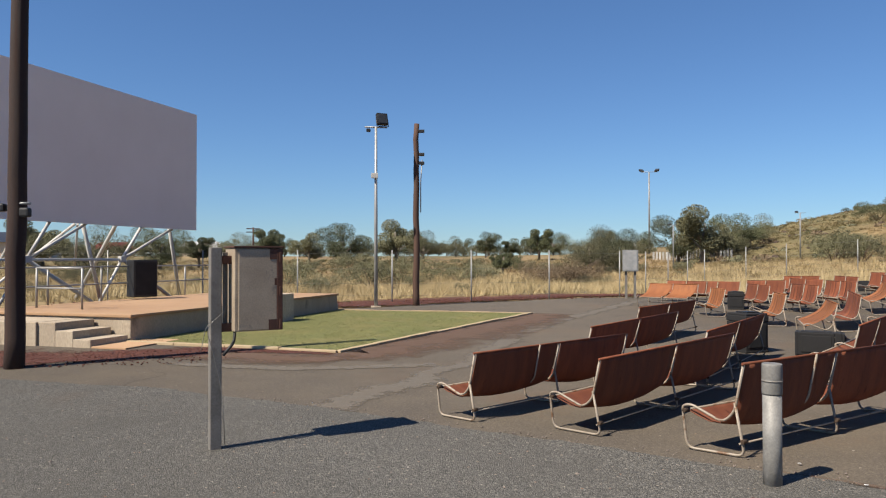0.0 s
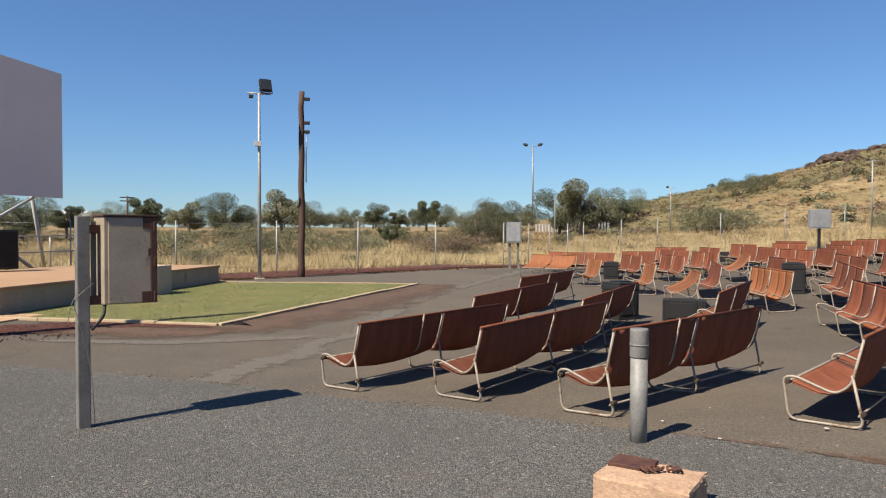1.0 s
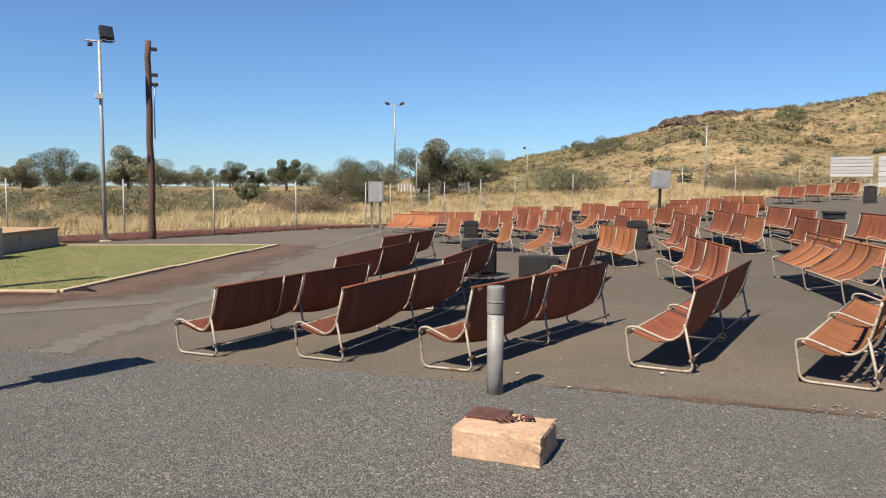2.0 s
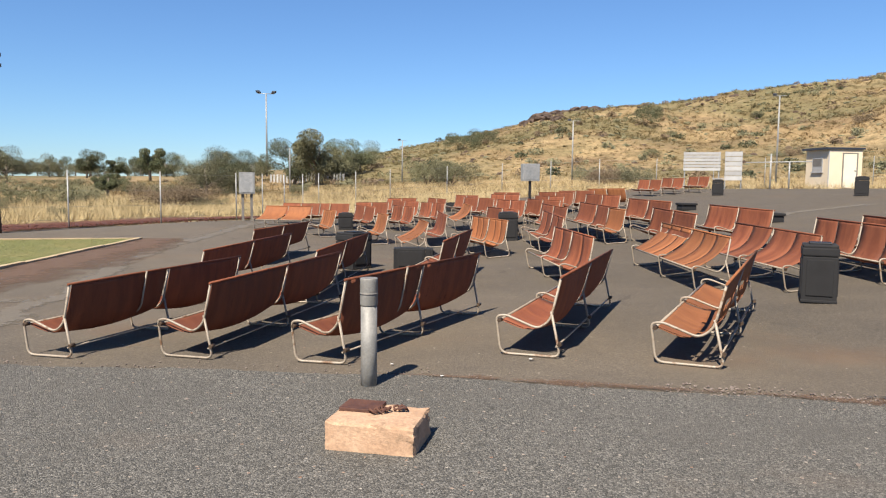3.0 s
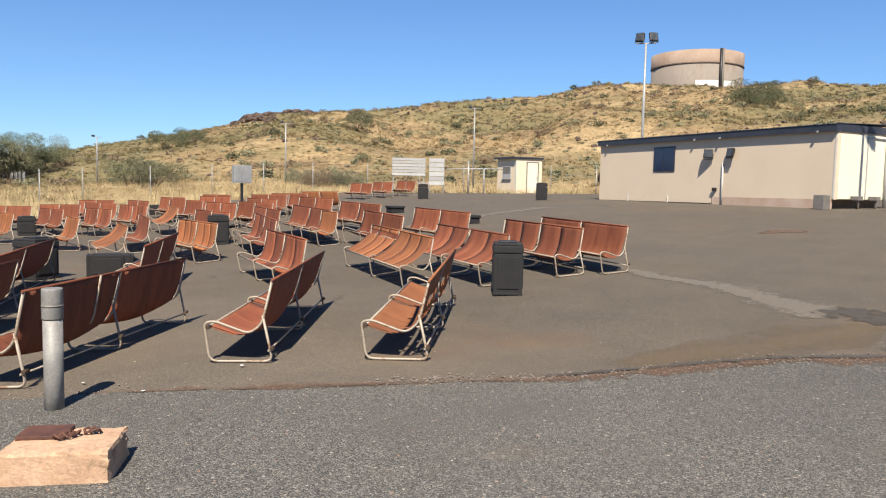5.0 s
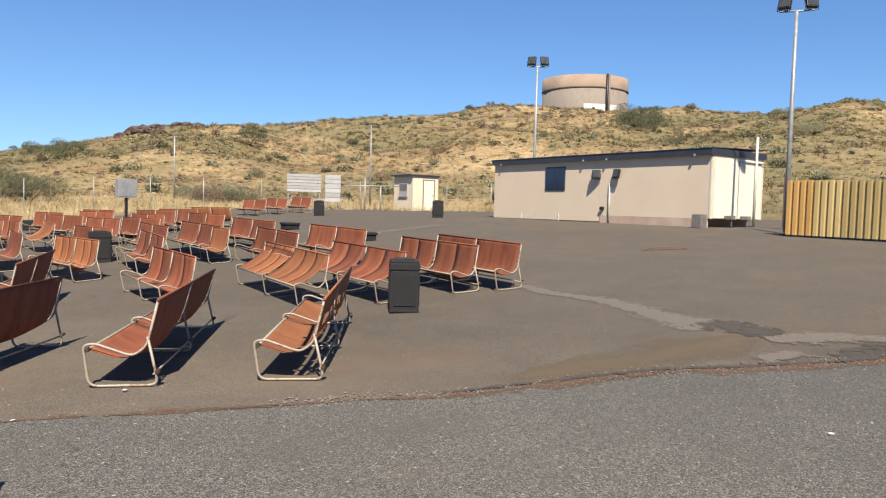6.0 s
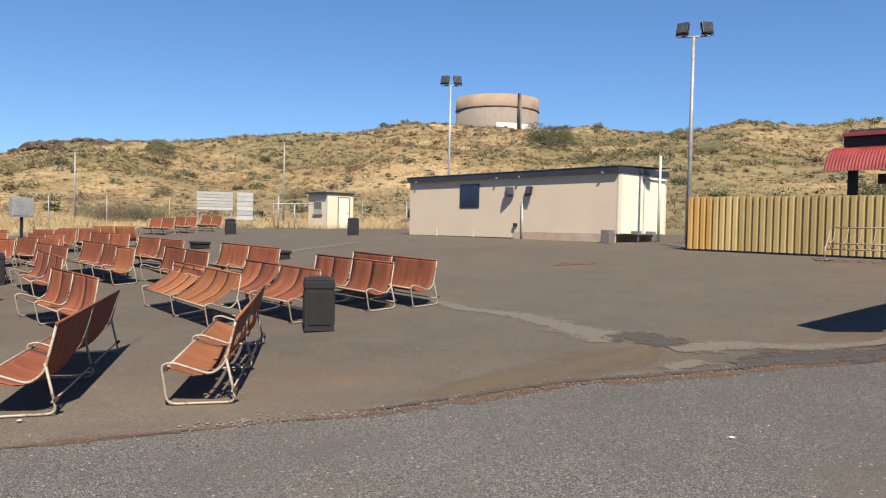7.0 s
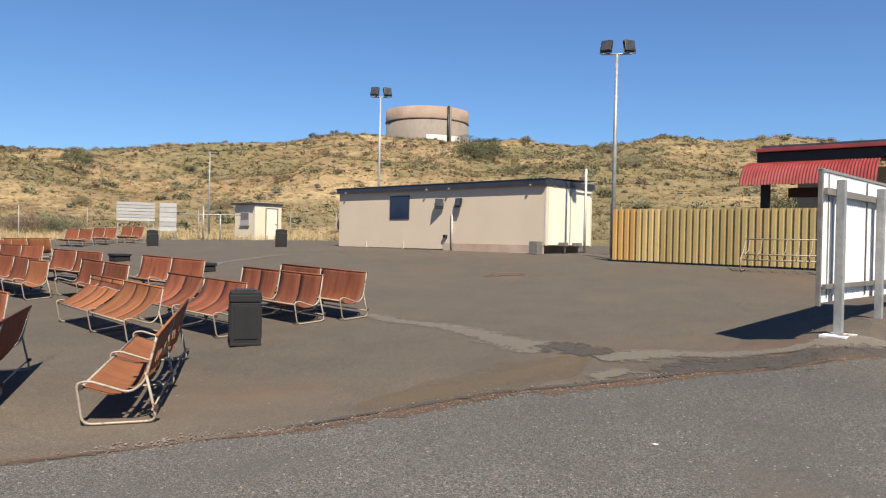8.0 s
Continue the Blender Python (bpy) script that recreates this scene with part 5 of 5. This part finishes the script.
part("drum", drum(9.85, 9.85, -3, 6.4), M_tank, tank, "grey-brown concrete drum")
part("seam_band", drum(10.0, 10.0, 6.2, 6.42), M_rock, tank)
part("rim", drum(9.92, 9.92, 6.421, 9.1), M_tankrim, tank, "orange-brown upper ring")
for a, c, w in ((-128, M_tank, 0.6), (-130.5, M_black, 0.6)):
    cx_, cy_ = 10.2 * math.cos(radians(a)), 10.2 * math.sin(radians(a))
    bm = bmesh.new()
    rod(bm, [(cx_, cy_, -2), (cx_, cy_, 9.25)], w * 0.5, 8)
    part("overflow_pipe", bm, c, tank)
bm = bmesh.new()
rings = [[bm.verts.new((9.9 * math.cos(radians(a)), 9.9 * math.sin(radians(a)), z)) for a in range(-160, -104, 4)] for z in (-1.0, 2.6)]
for k in range(len(rings[0]) - 1):
    bm.faces.new((rings[0][k], rings[0][k + 1], rings[1][k + 1], rings[1][k]))
part("painted_patch", bm, M_white, tank, "white painted patch at the base")

# ---- houses far off on the plain ----
def far_house(az, r, w, d, h, roof, turn, label):
    x, y, z = on_land(az, r)
    ob = thing("house", pose(x, y, z - 0.2, 0, 0, turn), label, "house")
    part("wall", boxes(((-w / 2, -d / 2, 0), (w / 2, d / 2, h))), M_cream, ob)
    vs = [(-w / 2 - 0.5, -d / 2 - 0.5, h + 0.01), (w / 2 + 0.5, -d / 2 - 0.5, h + 0.01), (w / 2 + 0.5, d / 2 + 0.5, h + 0.01), (-w / 2 - 0.5, d / 2 + 0.5, h + 0.01), (-w / 2 + 1.5, 0, h + 1.6), (w / 2 - 1.5, 0, h + 1.6)]
    part("roof", arrays("roof", vs, [(0, 1, 5, 4), (1, 2, 5), (2, 3, 4, 5), (3, 0, 4), (3, 2, 1, 0)], roof), None, ob)
    for k in (-1, 1):
        part("window", boxes(((k * w * 0.25 - 0.7, -d / 2 - 0.06, 1.0), (k * w * 0.25 + 0.7, -d / 2 + 0.02, 2.1))), M_glass, ob)


far_house(-30.0, 130, 11, 7, 2.6, M_navy, 15, "distant low house with a dark roof")
far_house(-24.0, 190, 9, 6, 2.0, M_redroof, 20, "distant low house with a red roof")
far_house(-18.0, 190, 10, 7, 2.3, M_board, 10, "distant low house with a white roof")

# ---- utility pole far off on the plain ----
x, y, z = on_land(-14.4, 125)
up_ = thing("utility_pole", pose(x, y, z, 0, 0, 20), "far timber power pole with cross arms", "pole")
bm = bmesh.new()
rod(bm, [(0, 0, -0.5), (0, 0, 5.2)], 0.13, 8)
part("trunk", bm, M_wood_red, up_)
for h in (4.4, 4.95):
    part("cross_arm", boxes(((-1.1, -0.08, h - 0.08), (1.1, 0.08, h + 0.08))), M_wood_red, up_)

# ---- plants ----
def leaf_cloud(blobs, count, size, seed):
    """Small tilted leaves in clumps round the ends of the limbs."""
    rnd = np.random.RandomState(seed)
    blobs = np.array(blobs)
    w = blobs[:, 3] ** 2
    pick = rnd.choice(len(blobs), count, p=w / w.sum())
    d = rnd.normal(size=(count, 3))
    d /= np.linalg.norm(d, axis=1)[:, None]
    rad = blobs[pick, 3] * (0.35 + 0.75 * rnd.rand(count) ** 0.6)
    c = blobs[pick, :3] + d * rad[:, None] * np.array([1, 1, 0.75])
    a = rnd.normal(size=(count, 3))
    a /= np.linalg.norm(a, axis=1)[:, None]
    b = np.cross(a, rnd.normal(size=(count, 3)))
    b /= np.linalg.norm(b, axis=1)[:, None]
    s = size * (0.6 + 0.8 * rnd.rand(count))[:, None]
    v = np.stack([c - a * s, c + b * s * 0.5, c + a * s, c - b * s * 0.5], 1).reshape(-1, 3)
    f = np.arange(count * 4).reshape(-1, 4)
    return v.tolist(), f.tolist()


def gum_tree(seed, h, spread, leaf, count, label, low=0.3, name="tree"):
    rnd = random.Random(seed)
    ob = thing(name, Matrix.Translation((0, 0, -200)), label, name)
    bm = bmesh.new()
    top = Vector((rnd.uniform(-0.3, 0.3), rnd.uniform(-0.3, 0.3), h * 0.62))
    rod(bm, [(0, 0, -0.4), (top.x * 0.3, top.y * 0.5, h * 0.3), top], 0.035 * h, 7, [1.2, 0.8, 0.4])
    blobs = []
    for k in range(rnd.randint(9, 13)):
        a = k * 2.4 + rnd.uniform(-0.4, 0.4)
        z = h * rnd.uniform(low, 0.92)
        out = spread * math.sin(min(1.0, (1.15 - z / h) * 1.9) * 1.4) * rnd.uniform(0.5, 1.0)
        e = Vector((math.cos(a) * out, math.sin(a) * out, z))
        s = top * min(1.0, (z / h) * 0.75)
        rod(bm, [s, s.lerp(e, 0.55) + Vector((0, 0, 0.06 * h)), e], 0.014 * h, 5, [1, 0.7, 0.3])
        blobs.append((*e, spread * rnd.uniform(0.26, 0.46)))
        blobs.append((*(s.lerp(e, 0.6)), spread * rnd.uniform(0.15, 0.3)))
    part("trunk", bm, M_bark, ob)
    v, f = leaf_cloud(blobs, count * 8, h * 0.012, seed)
    part("crown", arrays("crown", v, f, leaf), None, ob)
    return ob


def place(templates, spots, seed):
    rnd = random.Random(seed)
    for i, (az, r, k, s) in enumerate(spots):
        x, y, z = on_land(az, r)
        copy_thing(templates[k], Matrix.Translation((x, y, z)) @ Matrix.Rotation(rnd.uniform(0, 6.28), 4, "Z") @ Matrix.Diagonal((s * rnd.uniform(0.95, 1.2), s, s, 1)))


def drop(templates):
    for t in templates:
        for o in (*t.children_recursive, t):
            bpy.data.objects.remove(o)


TREES = [gum_tree(1, 6, 2.6, M_leaf, 2600, "grey-green gum tree with an open uneven crown"),
         gum_tree(2, 5, 3.0, M_leaf_dark, 2600, "dense dark green spreading tree", 0.1),
         gum_tree(3, 4, 2.8, M_leaf, 2400, "low rounded grey-green tree over dry grass", 0.04),
         gum_tree(7, 6, 2.2, M_leaf_dark, 2200, "slender dark gum tree on the plain", 0.35)]
spots = [(19.3, 76, 0, 1.02), (17.6, 84, 1, 1.0), (21.3, 88, 1, 0.85), (22.6, 92, 2, 0.9), (20.4, 84, 2, 0.9), (11.3, 62, 2, 0.95), (13.2, 70, 1, 0.75), (12.3, 66, 2, 0.7),
         (7.4, 110, 3, 0.98), (-3.6, 105, 0, 1.15), (-7.8, 100, 1, 1.05), (-10.3, 95, 0, 0.75), (-13.0, 90, 3, 0.95), (-16.0, 120, 2, 1.0), (-18.3, 85, 3, 0.72), (-21.0, 80, 1, 0.85),
         (-25.5, 75, 2, 1.1), (-28.5, 90, 0, 1.0), (3.3, 130, 3, 0.75), (5.2, 118, 3, 0.62), (-1.5, 120, 2, 1.1), (1.0, 140, 2, 0.95), (9.0, 150, 2, 1.0), (4.6, 62, 3, 0.42), (14.6, 96, 2, 0.8)]
rnd = random.Random(11)
spots += [(-34 + 50 * (i + rnd.random()) / 60, rnd.uniform(140, 210), rnd.choice((1, 2, 2)), rnd.uniform(0.6, 1.0)) for i in range(60)]
place(TREES, spots, 5)
drop(TREES)


def shrub(seed, h, spread, leaf, count, label):
    rnd = random.Random(seed)
    ob = thing("shrub", Matrix.Translation((0, 0, -200)), label, "shrub")
    bm, blobs = bmesh.new(), []
    for k in range(9):
        a, out = k * 2.4, spread * rnd.uniform(0.3, 1)
        e = Vector((math.cos(a) * out, math.sin(a) * out, h * rnd.uniform(0.35, 0.9)))
        rod(bm, [(0, 0, -0.1), e * 0.5 + Vector((0, 0, 0.1)), e], 0.03, 4, [1, 0.7, 0.3])
        blobs.append((*e, spread * rnd.uniform(0.3, 0.5)))
    part("stem", bm, M_twig, ob)
    v, f = leaf_cloud(blobs, count * 5, 0.031 * h ** 0.5, seed)
    v = [(a, b, max(0.0, c)) for a, b, c in v]
    part("foliage", arrays("foliage", v, f, leaf), None, ob)
    return ob


SHRUBS = [shrub(21, 1.1, 1.1, M_shrub, 1100, "dusty olive shrub in dry grass"), shrub(22, 1.3, 1.3, M_leaf, 1200, "grey-green low shrub on the slope"), shrub(23, 1.4, 1.5, M_twig, 1300, "bare brown twiggy bush"), shrub(24, 1.6, 1.5, M_leaf_dark, 1300, "dark green bush on the hillside")]
spots = [(9.2, 46, 2, 0.95), (8.0, 48, 2, 0.85), (10.2, 47, 2, 0.8), (3.2, 56, 0, 1.0), (1.3, 48, 1, 0.9), (-5.5, 40, 1, 1.0), (-9.5, 36, 0, 0.9), (-3.0, 46, 1, 1.2), (5.2, 70, 3, 0.9), (-7, 60, 1, 1.3), (-12, 42, 1, 1.1),
         (27.8, 62, 1, 1.4), (28.6, 66, 3, 1.2), (29.5, 60, 1, 1.3), (41, 57, 2, 1.0), (42.5, 60, 0, 1.1), (40, 62, 0, 1.1), (43.5, 58, 0, 1.2), (30.5, 100, 3, 1.3), (32, 102, 3, 1.2), (44, 110, 3, 1.5),
         (73.2, 122, 3, 1.9), (74.4, 118, 3, 1.6), (72.5, 120, 3, 1.4), (83, 120, 1, 1.2), (85, 100, 0, 1.4), (64.5, 60, 3, 0.9), (96, 60, 3, 1.4), (93, 52, 3, 1.0), (98, 48, 3, 1.2), (53.5, 168, 3, 0.8)]
rnd = random.Random(12)
for i in range(60):
    az = rnd.uniform(14, 104)
    spots.append((az, rnd.uniform(60, 172) if az > 22 else rnd.uniform(45, 110), rnd.choice((0, 0, 0, 1, 1, 2)), rnd.uniform(0.25, 0.75)))
for i in range(60):
    spots.append((rnd.uniform(-36, 20), rnd.uniform(36, 120), rnd.choice((0, 0, 1)), rnd.uniform(0.3, 0.75)))
for i in range(26):
    spots.append((rnd.uniform(22, 100), rnd.uniform(165, 171), rnd.choice((1, 3)), rnd.uniform(0.3, 0.7)))
place(SHRUBS, spots, 6)
for mm, n, sd, nm in ((M_shrub, 420, 31, "low dusty scrub scattered over the hillside"), (M_leaf_dark, 120, 32, "dark green scrub scattered over the hillside"), (M_twig, 160, 33, "dry brown scrub scattered over the hillside")):
    r_ = random.Random(sd)
    blobs = []
    for i in range(n):
        x, y, z = on_land(r_.uniform(20, 104), 62 + 108 * r_.random() ** 0.7)
        s = r_.uniform(0.25, 0.75)
        blobs += [(x + r_.uniform(-s, s), y + r_.uniform(-s, s), z + s * 0.4, s * r_.uniform(0.6, 1)) for k in range(3)]
    v, f = leaf_cloud(blobs, n * 110, 0.13, sd)
    tagged(new("hill_scrub", arrays("hill_scrub", v, f, mm)), nm, "scrub", kind="stuff")
drop(SHRUBS)


def tufts(name, spots, blades, h, spread, width, material, label, seed):
    """Grass in tufts of bent blades."""
    rnd = np.random.RandomState(seed)
    base = np.repeat(np.array(spots), blades, 0)
    n = len(base)
    a = rnd.rand(n) * math.tau
    k = base[:, 3] if base.shape[1] > 3 else np.ones(n)
    out = spread * rnd.rand(n) * k
    hh = h * (0.5 + 0.7 * rnd.rand(n)) * k
    root = base[:, :3] + np.stack([np.cos(a) * out * 0.4, np.sin(a) * out * 0.4, np.full(n, -0.03)], 1)
    tip = base[:, :3] + np.stack([np.cos(a) * out * 1.4, np.sin(a) * out * 1.4, hh], 1)
    b = rnd.rand(n) * math.tau
    side = np.stack([np.cos(b), np.sin(b), np.zeros(n)], 1) * (width * (0.6 + 0.8 * rnd.rand(n)) * k)[:, None]
    v = np.stack([root - side, root + side, tip], 1).reshape(-1, 3)
    ob = new(name, arrays(name, v.tolist(), np.arange(n * 3).reshape(-1, 3).tolist(), material))
    return tagged(ob, label, "grass", kind="stuff")


def beyond(x, y):
    return y > lerp_table(FAR, x) + 1.6 + 3.0 * (1 - sm(5, 11, x)) or math.hypot(x, y) > 47


rnd = random.Random(13)
near, mid, far = [], [], []
while len(near) < 8000:
    az, r = rnd.uniform(-36, 62), rnd.uniform(27, 62)
    x, y, z = on_land(az, r)
    if beyond(x, y):
        near.append((x, y, z, rnd.uniform(0.6, 1.3)))
while len(mid) < 8500:
    az, r = rnd.uniform(-36, 104), rnd.uniform(47, 112)
    mid.append((*on_land(az, r), rnd.uniform(0.6, 1.4)))
while len(far) < 8000:
    az, r = rnd.uniform(18, 104), rnd.uniform(95, 176)
    far.append((*on_land(az, r), rnd.uniform(0.6, 1.5)))
tufts("dry_grass", near, 17, 0.42, 0.38, 0.010, M_straw, "tall straw-coloured dry grass behind the fence", 1)
tufts("dry_grass", mid, 18, 0.30, 0.5, 0.022, M_spinifex, "pale spinifex tussocks on the slope", 2)
tufts("dry_grass", far, 16, 0.32, 0.65, 0.04, M_spinifex, "pale spinifex tussocks on the hilltop", 3)
lawn_spots = []
rnd = random.Random(14)
while len(lawn_spots) < 5200:
    u, w = rnd.random(), rnd.random()
    a = Vector(LAWN[0]).lerp(Vector(LAWN[3]), u)
    b = Vector(LAWN[1]).lerp(Vector(LAWN[2]), u)
    p = a.lerp(b, w)
    lawn_spots.append((p.x, p.y, 0.022, 1.0))
M_blade = mat("lawn_blade", (0.18, 0.205, 0.065), (0.30, 0.305, 0.125), 0.8, 20, 0.85, 0.0, grain=0.3)
tufts("lawn_grass", lawn_spots, 9, 0.028, 0.06, 0.004, M_blade, "short mown grass blades of the lawn", 4)


# ---- rocks ----
def rock_mesh(seed):
    bm = bmesh.new()
    bmesh.ops.create_icosphere(bm, subdivisions=2, radius=1)
    for v in bm.verts:
        v.co *= 0.75 + 0.5 * noise.noise(v.co * 1.3 + Vector((seed * 5, 0, 0)))
        v.co.z *= 0.7
    vs = [tuple(v.co) for v in bm.verts]
    fs = [tuple(v.index for v in f.verts) for f in bm.faces]
    bm.free()
    return np.array(vs), fs


def scatter_rocks(name, spots, material, label, category="rocks"):
    kinds = [rock_mesh(k) for k in range(4)]
    verts, faces = [], []
    r = random.Random(15)
    for x, y, z, s in spots:
        v, f = kinds[r.randrange(4)]
        a = r.random() * 6.28
        rot = np.array([[math.cos(a), -math.sin(a), 0], [math.sin(a), math.cos(a), 0], [0, 0, 1]])
        o = len(verts)
        verts += (v @ rot.T * s + np.array([x, y, z])).tolist()
        faces += [tuple(i + o for i in t) for t in f]
    return tagged(new(name, arrays(name, verts, faces, material)), label, category, kind="stuff")


def hummocks(name, count, material, label, seed, lo, hi):
    """Rounded tussocks, each a squashed uneven dome."""
    bm = bmesh.new()
    bmesh.ops.create_icosphere(bm, subdivisions=1, radius=1)
    v0 = np.array([tuple(v.co) for v in bm.verts])
    f0 = np.array([[v.index for v in f.verts] for f in bm.faces])
    bm.free()
    r = np.random.RandomState(seed)
    vs, fs = [], []
    for k in range(count):
        x, y, z = on_land(22 + 82 * r.rand(), 58 + 114 * r.rand() ** 0.75)
        s = lo + (hi - lo) * r.rand() ** 2
        v = v0 * s * (0.75 + 0.5 * r.rand(len(v0), 1)) * np.array([1, 1, 0.42]) + np.array([x, y, z])
        vs.append(v)
        fs.append(f0 + k * len(v0))
    return tagged(new(name, arrays(name, np.concatenate(vs).tolist(), np.concatenate(fs).tolist(), material)), label, "grass", kind="stuff")


hummocks("spinifex_tussocks", 9000, M_tussock, "rounded straw-coloured spinifex tussocks on the hill", 61, 0.10, 0.42)
hummocks("spinifex_tussocks", 2200, M_shrub, "olive spinifex tussocks on the hill", 62, 0.12, 0.5)
rnd = random.Random(16)
spots = []
for az0, r0, n, sp in ((37.4, 166, 90, 0.45), (38.8, 163, 60, 0.6), (36.6, 155, 60, 0.7), (53.5, 160, 30, 1.0), (62, 150, 30, 1.6), (57, 140, 30, 2.0), (47, 140, 30, 2.0), (79, 150, 30, 2.0), (88, 145, 40, 2.5), (67, 145, 25, 1.5), (40, 130, 30, 1.5)):
    for k in range(n):
        az, r = az0 + rnd.gauss(0, sp), r0 + rnd.gauss(0, 3)
        x, y, z = on_land(az, min(r, 172))
        spots.append((x, y, z + 0.1, rnd.uniform(0.3, 1.1) * (1.6 if az0 < 40 and r0 > 150 else 0.6)))
for k in range(500):
    x, y, z = on_land(rnd.uniform(24, 104), rnd.uniform(70, 170))
    spots.append((x, y, z, rnd.uniform(0.15, 0.5)))
scatter_rocks("hill_rocks", spots, M_rock, "dark red-brown boulders and outcrops on the hill")
spots = []
for k in range(900):
    t = rnd.random()
    x, y = (-14 + 11 * t + rnd.uniform(-1, 1), 25.7 + rnd.uniform(-1.4, 1.4)) if k % 3 == 0 else (-1.5 + 11 * t, 27.2 + 5.4 * t + rnd.uniform(-1.0, 1.0))
    spots.append((x, y, site(x, y) + 0.02, rnd.uniform(0.015, 0.05)))
for k in range(500):
    x = rnd.uniform(-8.5, -3.4)
    y = 12.1 + rnd.uniform(-1, 1) + 0.2 * (x + 5)
    spots.append((x, y, 0.015, rnd.uniform(0.008, 0.024)))
scatter_rocks("red_stones", spots, M_red, "loose broken red stones", "stones")
spots = []
for k in range(420):
    s, n = rnd.uniform(-8, 12), rnd.uniform(1.2, 5.6)
    x, y = along(s, n)
    spots.append((x, y, site(x, y) + 0.014, rnd.uniform(0.003, 0.009)))
for k in range(500):
    s = rnd.uniform(-7, 9)
    x, y = along(s, seam(s) + rnd.gauss(0.05, 0.12))
    spots.append((x, y, site(x, y) + 0.008, rnd.uniform(0.004, 0.013)))
for k in range(900):
    s = 1.2 + 6.3 * rnd.random()
    x, y = along(s, seam(s) + rnd.gauss(0.10, 0.09))
    spots.append((x, y, site(x, y) + 0.012, rnd.uniform(0.004, 0.015)))
M_pebble = mat("pebble", (0.16, 0.12, 0.10), (0.36, 0.30, 0.26), 9, 40, 0.9, 0.0, vary=0.0)
for k in range(70):
    s, n = rnd.uniform(-8, 10), rnd.uniform(1.5, 5.2)
    x, y = along(s, n)
    spots.append((x, y, site(x, y) + 0.016, rnd.uniform(0.009, 0.017)))
scatter_rocks("loose_stones", spots, M_pebble, "loose stone chips scattered on the road edge", "stones")
for x, y, s in ((3.95, 5.35, 1.0), (2.95, 5.2, 0.8), (2.75, 5.75, 0.7), (6.2, 0.25, 1.2), (6.6, 0.0, 0.5)):
    bm = bmesh.new()
    bmesh.ops.create_icosphere(bm, subdivisions=2, radius=0.022 * s)
    for v in bm.verts:
        v.co *= 0.7 + 0.8 * abs(noise.noise(v.co * 70))
        v.co.z *= 0.18
    ob = part("paper_scrap", bm, M_white)
    ob.location = (x, y, site(x, y) + 0.022)
    tagged(ob, "crumpled scrap of white paper litter", "litter")
